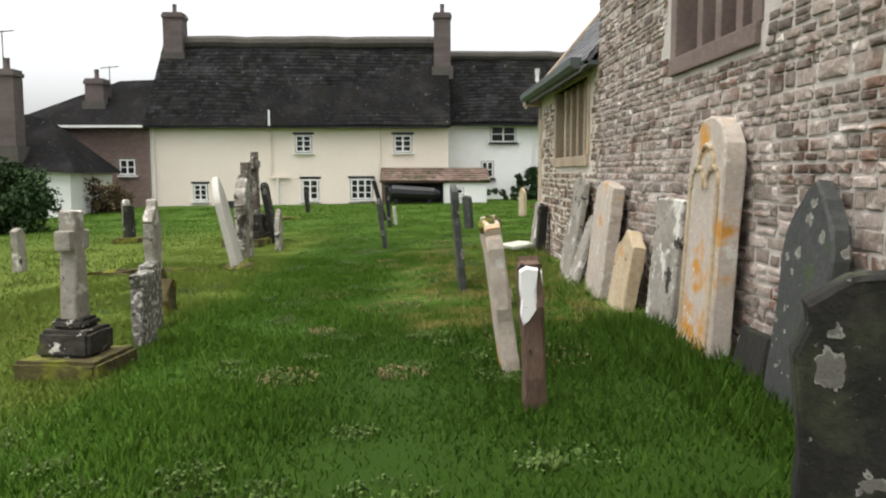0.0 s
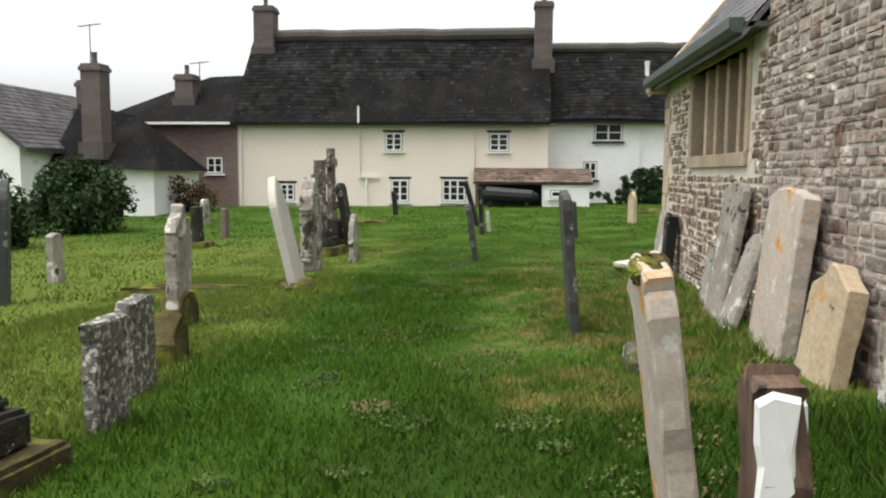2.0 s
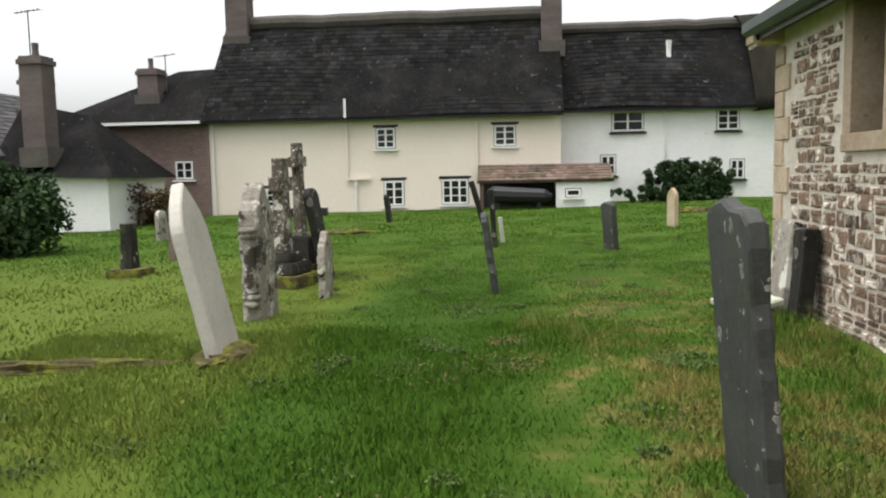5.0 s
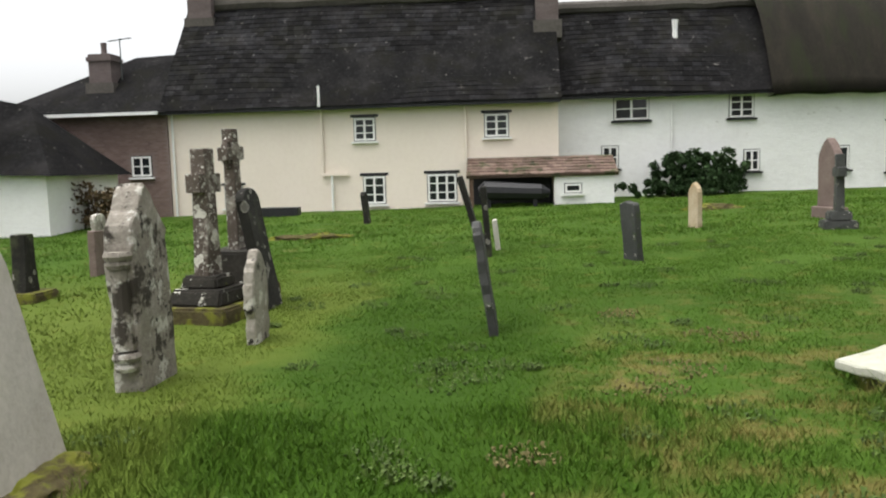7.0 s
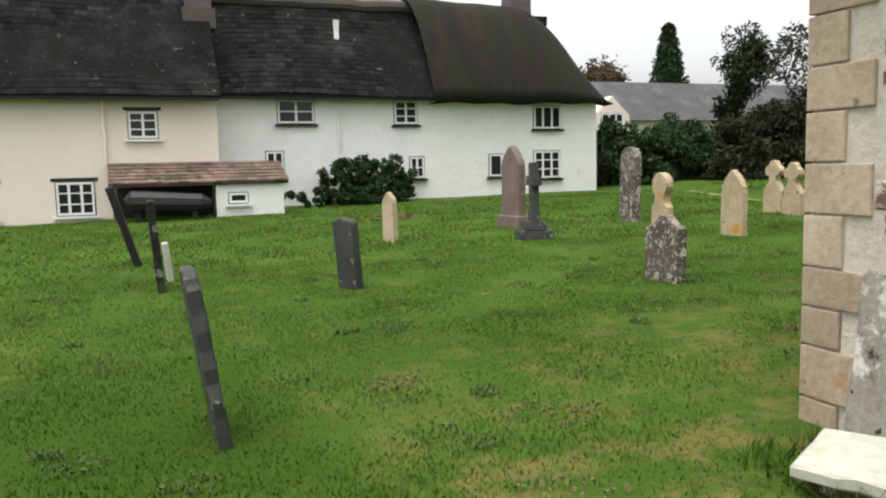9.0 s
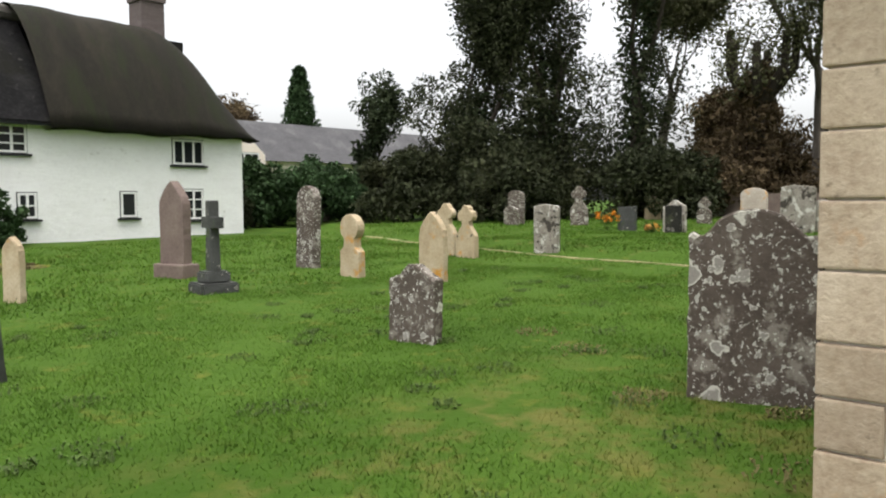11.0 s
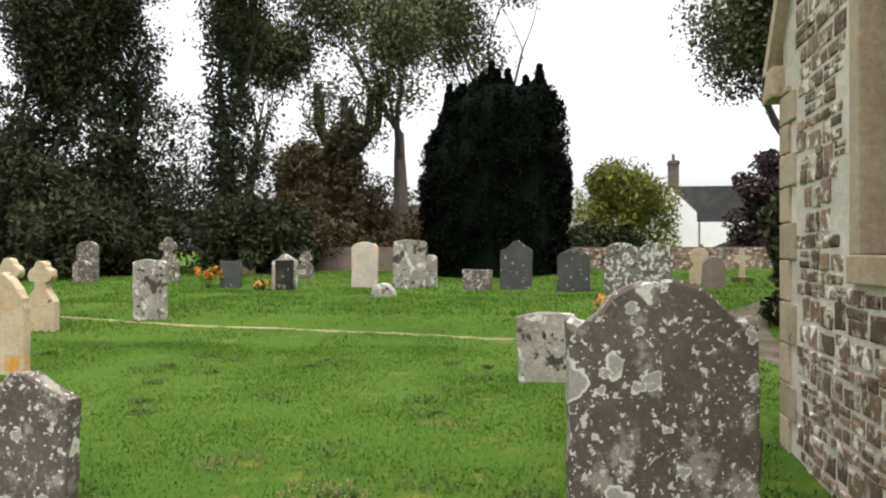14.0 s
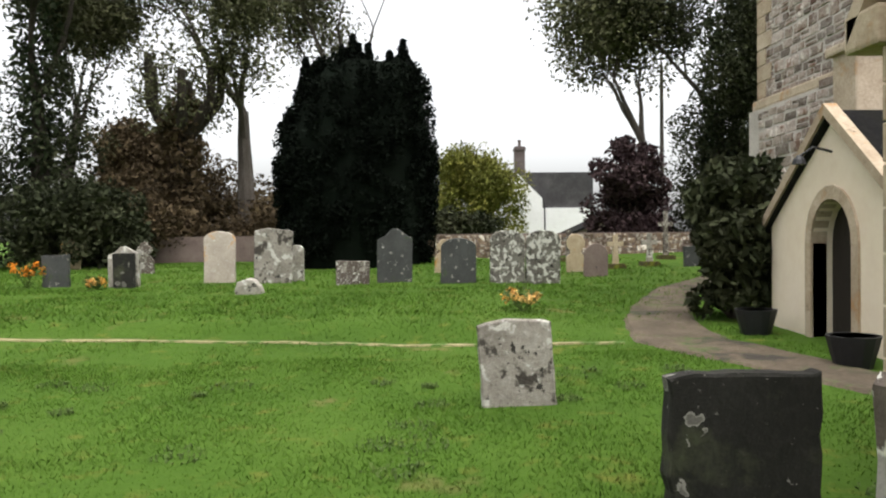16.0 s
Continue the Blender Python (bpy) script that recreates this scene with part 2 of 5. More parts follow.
M["post_wood"] = surface("post_wood", [(0.05, 0.03, 0.022), (0.12, 0.075, 0.052), (0.22, 0.16, 0.12)], 2.2, 18, 0.9, 0.5, [(DARK, 5, 0.62, 0.05)], stretch=(3, 3, 0.7))
M["cream"] = surface("cream_render", [(0.74, 0.655, 0.565), (0.80, 0.715, 0.625), (0.83, 0.75, 0.665)], 0.35, 6, 0.9, 0.1)
M["whitewash"] = surface("whitewash", [(0.76, 0.755, 0.735), (0.84, 0.84, 0.825), (0.88, 0.88, 0.87)], 0.8, 5, 0.9, 0.9, [((0.46, 0.44, 0.40), 1.3, 0.66, 0.12)], stretch=(1, 1, 1.6))
M["porch_render"] = surface("porch_render", [(0.70, 0.58, 0.44), (0.77, 0.66, 0.52), (0.81, 0.71, 0.58)], 0.7, 6, 0.9, 0.15)
M["brick"] = surface("brick", [(0.15, 0.105, 0.098), (0.20, 0.145, 0.132), (0.26, 0.195, 0.18)], 0.5, 9, 0.9, 0.4, stretch=(1, 1, 2), rand=0.15, island=True)
M["brick_mortar"] = surface("brick_mortar", [(0.17, 0.125, 0.115), (0.215, 0.165, 0.15), (0.26, 0.205, 0.19)], 0.8, 12, 0.95, 0.3)
M["roof_slate"] = surface("roof_slate", [(0.004, 0.004, 0.0045), (0.012, 0.012, 0.013), (0.042, 0.041, 0.042)], 0.7, 7, 0.9, 0.4, [((0.013, 0.013, 0.011), 0.8, 0.5, 0.15), ((0.10, 0.097, 0.094), 4, 0.64, 0.06)], 0.5, island=True, gloss=0.06)
M["roof_light"] = surface("roof_light", [(0.085, 0.085, 0.095), (0.13, 0.13, 0.14), (0.20, 0.20, 0.21)], 0.6, 9, 0.5, 0.3, rand=0.25, island=True, gloss=0.5)
M["roof_grey"] = surface("roof_grey", [(0.035, 0.034, 0.037), (0.06, 0.059, 0.063), (0.13, 0.128, 0.13)], 0.8, 9, 0.7, 0.4, rand=0.4, island=True, gloss=0.25)
M["thatch"] = surface("thatch", [(0.006, 0.005, 0.003), (0.014, 0.012, 0.008), (0.034, 0.028, 0.018)], 0.5, 9, 1.0, 0.9, [((0.014, 0.017, 0.006), 0.6, 0.5, 0.15)], stretch=(2.5, 0.6, 0.6))
M["chimney_brick"] = surface("chimney_brick", [(0.075, 0.06, 0.058), (0.12, 0.096, 0.092), (0.18, 0.15, 0.145)], 0.9, 9, 0.95, 0.5, stretch=(1, 1, 3))
M["ridge"] = surface("ridge", [(0.05, 0.045, 0.04), (0.085, 0.077, 0.068), (0.13, 0.12, 0.108)], 0.8, 9, 0.95, 0.5)
M["pink_tile"] = surface("pink_tile", [(0.085, 0.06, 0.048), (0.145, 0.10, 0.082), (0.22, 0.165, 0.14)], 1.4, 9, 0.9, 0.4, [((0.05, 0.055, 0.025), 2, 0.52, 0.1)], 0.3, island=True)
M["black"] = surface("black_paint", [(0.012, 0.012, 0.013), (0.018, 0.018, 0.02), (0.03, 0.03, 0.032)], 2, 12, 0.5, 0.1)
M["white_paint"] = surface("white_paint", [(0.70, 0.70, 0.68), (0.78, 0.78, 0.76), (0.82, 0.82, 0.80)], 2, 20, 0.5, 0.05)
M["gutter"] = surface("gutter_metal", [(0.055, 0.065, 0.062), (0.08, 0.095, 0.09), (0.12, 0.135, 0.13)], 2, 20, 0.5, 0.1)
M["bark"] = surface("bark", [(0.045, 0.037, 0.03), (0.10, 0.085, 0.07), (0.19, 0.165, 0.14)], 1.2, 14, 0.95, 0.9, stretch=(2, 2, 0.5))
M["bark_dark"] = surface("bark_dark", [(0.02, 0.016, 0.012), (0.045, 0.037, 0.028), (0.085, 0.07, 0.055)], 1.2, 14, 0.95, 0.9, stretch=(2, 2, 0.5))


def leaf_mat(name, a, b, c):
    return surface(name, [a, b, c], 0.5, 6, 0.75, 0, rand=0.4, island=True, gloss=0.12)


M["leaf_dark"] = leaf_mat("leaf_dark", (0.013, 0.017, 0.008), (0.027, 0.033, 0.015), (0.060, 0.062, 0.030))
M["leaf_ivy"] = leaf_mat("leaf_ivy", (0.012, 0.02, 0.009), (0.028, 0.04, 0.018), (0.06, 0.07, 0.036))
M["leaf_ash"] = leaf_mat("leaf_ash", (0.045, 0.05, 0.024), (0.085, 0.09, 0.045), (0.14, 0.14, 0.075))
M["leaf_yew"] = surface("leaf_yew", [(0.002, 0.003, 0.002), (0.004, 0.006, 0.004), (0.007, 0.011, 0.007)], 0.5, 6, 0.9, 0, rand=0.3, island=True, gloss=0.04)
M["leaf_yellow"] = leaf_mat("leaf_yellow", (0.07, 0.085, 0.018), (0.14, 0.15, 0.03), (0.25, 0.22, 0.05))
M["leaf_brown"] = leaf_mat("leaf_brown", (0.04, 0.03, 0.018), (0.08, 0.058, 0.032), (0.13, 0.10, 0.05))
M["leaf_purple"] = leaf_mat("leaf_purple", (0.025, 0.015, 0.018), (0.045, 0.028, 0.03), (0.075, 0.05, 0.05))
M["leaf_laurel"] = leaf_mat("leaf_laurel", (0.012, 0.026, 0.010), (0.028, 0.055, 0.02), (0.055, 0.09, 0.038))
M["flower_orange"] = leaf_mat("flower_orange", (0.5, 0.10, 0.01), (0.65, 0.22, 0.02), (0.75, 0.45, 0.05))
M["flower_mix"] = leaf_mat("flower_mix", (0.5, 0.03, 0.03), (0.65, 0.35, 0.05), (0.8, 0.6, 0.3))
M["pot"] = M["black"]
M["oak"] = surface("oak_door", [(0.012, 0.009, 0.007), (0.022, 0.017, 0.013), (0.04, 0.03, 0.024)], 2, 14, 0.7, 0.4, stretch=(3, 3, 0.6))
M["lime"] = surface("fallen_slab", [(0.34, 0.33, 0.26), (0.48, 0.48, 0.40), (0.60, 0.60, 0.52)], 1.8, 14, 0.9, 0.3, [((0.35, 0.40, 0.10), 2.1, 0.56, 0.1)])


def glass_mat():
    m = bpy.data.materials.new("window_glass")
    m.use_nodes = True
    b = m.node_tree.nodes["Principled BSDF"]
    b.inputs["Base Color"].default_value = (0.018, 0.02, 0.022, 1)
    b.inputs["Roughness"].default_value = 0.08
    return m


M["glass"] = glass_mat()


# ---- mesh helpers ----
def part(name, bm, material, parent=None, label=""):
    me = bpy.data.meshes.new(name)
    bm.to_mesh(me)
    bm.free()
    me.materials.append(material)
    ob = new(name, me)
    if parent is not None:
        ob.parent = parent
    if label:
        ob["label"] = label
    return ob


def raw(name, verts, faces, material, parent=None, label=""):
    me = bpy.data.meshes.new(name)
    me.from_pydata(verts, [], faces)
    me.materials.append(material)
    ob = new(name, me)
    if parent is not None:
        ob.parent = parent
    if label:
        ob["label"] = label
    return ob


def box(bm, x0, x1, y0, y1, z0, z1, bevel=0.0):
    v = [bm.verts.new(p) for p in ((x0, y0, z0), (x1, y0, z0), (x1, y1, z0), (x0, y1, z0), (x0, y0, z1), (x1, y0, z1), (x1, y1, z1), (x0, y1, z1))]
    fs = [bm.faces.new([v[i] for i in f]) for f in ((3, 2, 1, 0), (4, 5, 6, 7), (0, 1, 5, 4), (1, 2, 6, 5), (2, 3, 7, 6), (3, 0, 4, 7))]
    if bevel:
        es = list({e for f in fs for e in f.edges})
        bmesh.ops.bevel(bm, geom=es, offset=bevel, segments=2, affect='EDGES', profile=0.6)
    return bm


def boxed(name, dims, material, parent=None, label="", bevel=0.0):
    return part(name, box(bmesh.new(), *dims, bevel), material, parent, label)


def prism(bm, outline, axis, a, b):
    """An outline of (u, v) pairs pushed along axis 'x' or 'y' from a to b."""
    def at(u, v, d):
        return (d, u, v) if axis == 'x' else (u, d, v)
    A = [bm.verts.new(at(u, v, a)) for u, v in outline]
    B = [bm.verts.new(at(u, v, b)) for u, v in outline]
    n = len(outline)
    bm.faces.new(A)
    bm.faces.new(B[::-1])
    for i in range(n):
        bm.faces.new((A[i], B[i], B[(i + 1) % n], A[(i + 1) % n]))
    bmesh.ops.recalc_face_normals(bm, faces=bm.faces)
    return bm


def tube(bm, pts, radii, sides=7):
    rings = []
    for i, p in enumerate(pts):
        d = (pts[min(i + 1, len(pts) - 1)] - pts[max(i - 1, 0)]).normalized()
        a = d.orthogonal().normalized()
        b = d.cross(a)
        rings.append([bm.verts.new(p + (a * math.cos(2 * math.pi * k / sides) + b * math.sin(2 * math.pi * k / sides)) * radii[i]) for k in range(sides)])
    for r, s in zip(rings, rings[1:]):
        for k in range(sides):
            bm.faces.new((r[k], r[(k + 1) % sides], s[(k + 1) % sides], s[k]))
    bm.faces.new(rings[-1])
    return bm


# ---- ground ----
def step_line(y):
    return 14.0 + 0.09 * max(y, -4) + 0.0052 * max(y, 0) ** 2


def ground_z(x, y):
    cx, cy = max(-16, min(45, x)), max(-14, min(34, y))
    z = -0.166 + 0.026 * cx - 0.00855 * cy - 0.00041 * cx * cy + 0.0005 * cy * cy
    if y > 5.2:
        s = max(0.0, min(1.0, (cx - step_line(cy) - 0.15) / 1.1))
        fade = max(0.0, min(1.0, (y - 5.2) / 1.5))
        z += fade * (0.17 * s * s * (3 - 2 * s) - 0.05)
    near = max(0.0, 1 - max(abs(x) - 30, 0) / 20) * max(0.0, 1 - max(abs(y) - 36, 0) / 20)
    z += near * (0.05 * noise.noise((x * 0.35, y * 0.35, 0.3)) + 0.015 * noise.noise((x * 1.7, y * 1.7, 4.1)))
    return z


def axis_steps(lo, hi, fine, far):
    a = list(np.arange(lo, hi, fine))
    d, p, q = fine, lo, hi
    while q < far:
        d *= 1.35
        p -= d
        q += d
        a = [p] + a + [q]
    return a


gx, gy = axis_steps(-16, 30, 0.3, 900), axis_steps(-14, 34, 0.3, 900)
ground = raw("ground", [(x, y, ground_z(x, y)) for y in gy for x in gx],
             [(j * len(gx) + i, j * len(gx) + i + 1, (j + 1) * len(gx) + i + 1, (j + 1) * len(gx) + i) for j in range(len(gy) - 1) for i in range(len(gx) - 1)], M["grass"])
for p in ground.data.polygons:
    p.use_smooth = True
tagged(ground, "uneven churchyard lawn of damp green grass", "lawn", kind="structure")


def ribbon(name, pts, widths, material, label, lift=0.012):
    verts, faces = [], []
    dense = []
    for (a, wa), (b, wb) in zip(zip(pts, widths), zip(pts[1:], widths[1:])):
        for k in range(12):
            t = k / 12
            dense.append((a[0] + (b[0] - a[0]) * t, a[1] + (b[1] - a[1]) * t, wa + (wb - wa) * t))
    for i, (x, y, w) in enumerate(dense):
        x2, y2, _ = dense[min(i + 1, len(dense) - 1)]
        x1, y1, _ = dense[max(i - 1, 0)]
        d = Vector((x2 - x1, y2 - y1)).normalized()
        for k in range(7):
            s = (k / 6 - 0.5) * w * (1 + 0.35 * noise.noise((x * 2.1, y * 2.1, k)) * (k in (0, 6)))
            px, py = x - d.y * s, y + d.x * s
            verts.append((px, py, ground_z(px, py) + lift * (1 if 0 < k < 6 else -2.5)))
        if i:
            for k in range(6):
                faces.append((i * 7 + k, i * 7 + k + 1, i * 7 - 6 + k, i * 7 - 7 + k))
    return tagged(raw(name, verts, faces, material), label, "path", kind="structure")


ribbon("path_edge", [(step_line(y) - 0.05, y) for y in (5.4, 8, 11, 14, 17, 20, 24, 28)], [0.26, 0.2, 0.2, 0.2, 0.2, 0.22, 0.3, 0.3], M["strip"], "narrow worn strip of dry grass along the bank", 0.02)
ribbon("path", [(11.2, 3.5), (12.8, 4.0), (14.6, 4.6), (17.0, 4.2), (19.5, 3.3), (22.0, 2.2), (27, -1.5), (32, -6)], [1.2, 1.6, 1.7, 1.5, 1.4, 1.3, 1.3, 1.4], M["dirt"], "muddy footpath strewn with fallen leaves", 0.03)


# ---- church ----
NX, CX0, CX1, CY = 3.47, 3.47, 8.64, 5.25


def blocks(u0, u1, v0, v1, lo, hi, ratio, holes, rng, keep=None):
    """Courses of rubble between u0..u1, v0..v1; rows of (u, v, width, height)."""
    out, v = [], v0
    while v < v1 - 0.04:
        h = min(rng.uniform(lo, hi), v1 - v)
        u = u0 + rng.uniform(-0.1, 0)
        while u < u1:
            w = h * rng.uniform(*ratio)
            parts = [(v, h)] if rng.random() > 0.28 or h < 0.1 else [(v, h * 0.5), (v + h * 0.5, h * 0.5)]
            for pv, ph in parts:
                a, b = max(u, u0), min(u + w, u1)
                ph *= rng.uniform(0.82, 1.1)
                pv += ph * rng.uniform(-0.09, 0.09)
                if b - a > 0.05 and not any(a < q[1] and b > q[0] and pv < q[3] and pv + ph > q[2] for q in holes) and (keep is None or keep(a, b, pv, pv + ph)):
                    out.append(((a + b) / 2, pv + ph / 2, b - a, ph))
            u += w
        v += h
    return out


def block_mesh(rng, name):
    """One rough block, 1 x 1 on its face, its face towards -y, its back at y = 0."""
    vs = []
    for y, s in ((0, 1.0), (-0.6, 0.97), (-1.0, 0.80)):
        for a, b in ((-1, -1), (0, -1.02), (1, -1), (1.02, 0), (1, 1), (0, 1.02), (-1, 1), (-1.02, 0)):
            vs.append((0.5 * s * a * rng.uniform(0.74, 1.0), y * rng.uniform(0.6, 1.1), 0.5 * s * b * rng.uniform(0.76, 1.0)))
    vs.append((0, -1.08, 0))
    fs = []
    for r in range(2):
        for k in range(8):
            fs.append((r * 8 + k, r * 8 + (k + 1) % 8, r * 8 + 8 + (k + 1) % 8, r * 8 + 8 + k))
    fs += [(16 + k, 16 + (k + 1) % 8, 24) for k in range(8)]
    return vs, fs


rng = random.Random(5)
BLOCKS = [block_mesh(rng, "stone") for _ in range(14)]


def block_data(material):
    made = []
    for vs, fs in BLOCKS:
        me = bpy.data.meshes.new("stone")
        me.from_pydata(vs, [], fs)
        me.materials.append(material)
        made.append(me)
    return made


def lay(rows, wall, to_world, turn, mat_single, mat_joined, near, rng, depth=(0.010, 0.030), gap=(0.006, 0.024)):
    """near(u, v): whether a block is laid as a piece of its own."""
    data = block_data(mat_single)
    vs, fs, count = [], [], 0
    for u, v, w, h in rows:
        k = rng.randrange(len(BLOCKS))
        d = rng.uniform(*depth)
        w2, h2 = w - rng.uniform(*gap), h - rng.uniform(*gap) * 0.8
        if near(u, v) and count < 300:
            ob = new("stone", data[k])
            ob.parent = wall
            ob.matrix_basis = Matrix.Translation(to_world(u, v)) @ turn @ Matrix.Rotation(rng.uniform(-0.03, 0.03), 4, 'Y') @ Matrix.Diagonal((w2, d, h2, 1))
            count += 1
        else:
            m = Matrix.Translation(to_world(u, v)) @ turn @ Matrix.Diagonal((w2, d, h2, 1))
            o = len(vs)
            vs += [tuple(m @ Vector(p)) for p in BLOCKS[k][0]]
            fs += [tuple(i + o for i in f) for f in BLOCKS[k][1]]
    if vs:
        tagged(raw("rubble_stones", vs, fs, mat_joined, wall), kind="stuff")


FACE_N = Matrix.Rotation(radians(-90), 4, 'Z')   # face towards -x
FACE_E = Matrix.Rotation(radians(180), 4, 'Z')   # face towards +y


def wall_with_hole(name, fixed0, fixed1, axis, u0, u1, v0, v1, holes, material):
    """A thick wall across axis 'x' or 'y' with rectangular openings."""
    bm = bmesh.new()
    us = sorted({u0, u1, *[h[0] for h in holes], *[h[1] for h in holes]})
    for a, b in zip(us, us[1:]):
        vs = [v0]
        for h in holes:
            if h[0] < b and h[1] > a:
                vs += [h[2], h[3]]
        vs.append(v1)
        for c, d in zip(vs[::2], vs[1::2]):
            if axis == 'x':
                box(bm, fixed0, fixed1, a, b, c, d)
            else:
                box(bm, a, b, fixed0, fixed1, c, d)
    return part(name, bm, material)


# nave: the tall wall, with its window
NAVE_Y = -0.42
nave_holes = [(-5.85, -3.95, 2.68, 5.2)]
wall_nave = tagged(wall_with_hole("wall_nave", NX, NX + 0.8, 'x', -16, NAVE_Y, -0.5, 6.6, nave_holes, M["mortar_grey"]), "tall grey rubble stone church wall", "wall", kind="structure")
boxed("wall_nave_end", (NX + 0.8, CX1 + 2, NAVE_Y - 0.8, NAVE_Y, -0.5, 8.6), M["mortar_grey"])["kind"] = "structure"
tagged(bpy.data.objects["wall_nave_end"], "rubble stone end wall of the nave", "wall")
chancel_holes = [(0.3, 3.15, 1.8, 3.02)]
wall_chancel = tagged(wall_with_hole("wall_chancel", NX, NX + 0.7, 'x', NAVE_Y, CY, -0.5, 3.22, chancel_holes, M["mortar_pale"]), "chancel wall of brown rubble stone in pale mortar", "wall", kind="structure")

# east gable of the chancel
APEX = ((CX0 + CX1) / 2, 6.3)
EW = (5.1, 6.75, 1.55, 3.9)
gb = bmesh.new()
for a, b in ((NX + 0.7, EW[0]), (EW[1], CX1)):
    za = 3.28 + (a - CX0) / (APEX[0] - CX0) * (APEX[1] - 3.1) if a < APEX[0] else 3.28 + (CX1 - a) / (CX1 - APEX[0]) * (APEX[1] - 3.1)
    zb = 3.28 + (b - CX0) / (APEX[0] - CX0) * (APEX[1] - 3.1) if b < APEX[0] else 3.28 + (CX1 - b) / (CX1 - APEX[0]) * (APEX[1] - 3.1)
    prism(gb, [(a, -0.5), (b, -0.5), (b, zb), (a, za)], 'y', CY - 0.7, CY)
box(gb, EW[0], EW[1], CY - 0.7, CY, -0.5, EW[2])
k1 = 3.28 + (EW[0] - CX0) / (APEX[0] - CX0) * (APEX[1] - 3.1)
k2 = 3.28 + (CX1 - EW[1]) / (CX1 - APEX[0]) * (APEX[1] - 3.1)
prism(gb, [(EW[0], EW[3]), (EW[1], EW[3]), (EW[1], k2), (APEX[0], APEX[1]), (EW[0], k1)], 'y', CY - 0.7, CY)
wall_gable = tagged(part("wall_gable", gb, M["mortar_pale"]), "gable wall of brown rubble with dressed quoins", "wall", kind="structure")
boxed("wall_south", (CX1 - 0.7, CX1, NAVE_Y, CY - 0.7, -0.5, 3.28), M["mortar_pale"])["kind"] = "structure"
tagged(bpy.data.objects["wall_south"], "plain far side wall of the chancel", "wall")


def mullion_window(name, wall_axis, u0, u1, v0, v1, face, lights, label, stone="dressed"):
    """A stone window: surround, mullions, leaded panes set back. face: plane of the wall's outside."""
    win = tagged(new(name), label, "window", kind="structure")
    t = 0.14

    def piece(n, a, b, c, d, f0, f1, mat):
        dims = (face + f0, face + f1, a, b, c, d) if wall_axis == 'x' else (a, b, face - f1, face - f0, c, d)
        return boxed(n, dims, mat, win, bevel=0.012)
    piece("window_sill", u0 - 0.12, u1 + 0.12, v0 - 0.17, v0, -0.05, 0.3, M[stone])
    piece("jamb", u0 - 0.16, u0 + 0.02, v0, v1, -0.02, 0.34, M[stone])
    piece("jamb", u1 - 0.02, u1 + 0.16, v0, v1, -0.02, 0.34, M[stone])
    piece("lintel", u0 - 0.16, u1 + 0.16, v1, v1 + 0.16, -0.02, 0.34, M[stone])
    step = (u1 - u0) / lights
    for i in range(1, lights):
        c = u0 + step * i
        piece("mullion", c - t / 2, c + t / 2, v0, v1, 0.06, 0.30, M[stone])
    for i in range(lights):
        dims = (u0 + step * i + t / 2, u0 + step * (i + 1) - t / 2)
        piece("pane", dims[0], dims[1], v0, v1, 0.27, 0.285, M["glass"])
        for k in range(1, 6):
            z = v0 + (v1 - v0) * k / 6
            piece("lead_bar", dims[0], dims[1], z - 0.008, z + 0.008, 0.255, 0.268, M["black"])
    return win


mullion_window("window_1", 'x', 0.3, 3.15, 1.8, 3.02, NX, 5, "stone mullioned chancel window with leaded panes")
mullion_window("window_2", 'x', -5.85, -3.95, 2.68, 5.2, NX, 4, "tall stone mullioned nave window with dark leaded panes", "brown_stone")
mullion_window("window_3", 'y', EW[0], EW[1], EW[2], EW[3], CY, 3, "tall pale stone window in the gable wall")

# chancel roof, gutter and gable coping
slope = (APEX[1] - 3.1) / (APEX[0] - CX0)
rb = bmesh.new()
for sgn in (0, 1):
    e = CX0 - 0.28 if not sgn else CX1 + 0.28
    ez = 3.28 - 0.28 * slope
    prism(rb, [(e, ez + 0.13), (APEX[0], APEX[1] + 0.13), (APEX[0], APEX[1] + 0.03), (e, ez + 0.05)], 'y', NAVE_Y, CY - 0.12)
roof_chancel = tagged(part("roof_chancel", rb, M["roof_light"]), "pale wet slate chancel roof", "roof", kind="structure")


def slates(name, x0, x1, eave, ridge, rows, width, material, parent, rng, axis='x', wave=0.0):
    """Slate courses on a slope from eave (d, z) to ridge (d, z), along axis x0..x1; one joined mesh."""
    vs, fs = [], []
    for r in range(rows):
        a, b = r / rows, (r + 1.25) / rows
        u = x0 - rng.uniform(0, width)
        while u < x1:
            w = width * rng.uniform(0.75, 1.25)
            p0, p1 = max(u, x0), min(u + w - 0.012, x1)
            if p1 - p0 > 0.03:
                j = rng.uniform(-0.012, 0.012)
                q = []
                for t, lift in ((a, 0.045 + j), (min(b, 1.0), 0.012)):
                    d = eave[0] + (ridge[0] - eave[0]) * t
                    z = eave[1] + (ridge[1] - eave[1]) * t
                    for p in (p0, p1):
                        sag = wave * (noise.noise((p * 0.18, t * 2, 1.5)) - 0.2)
                        q.append((p, d, z + lift + sag) if axis == 'x' else (d, p, z + lift + sag))
                o = len(vs)
                vs += q + [(c[0], c[1], c[2] - 0.03) for c in q[:2]]
                fs += [(o, o + 1, o + 3, o + 2), (o + 4, o + 5, o + 1, o)]
            u += w
    return tagged(raw(name, vs, fs, material, parent), kind="stuff")


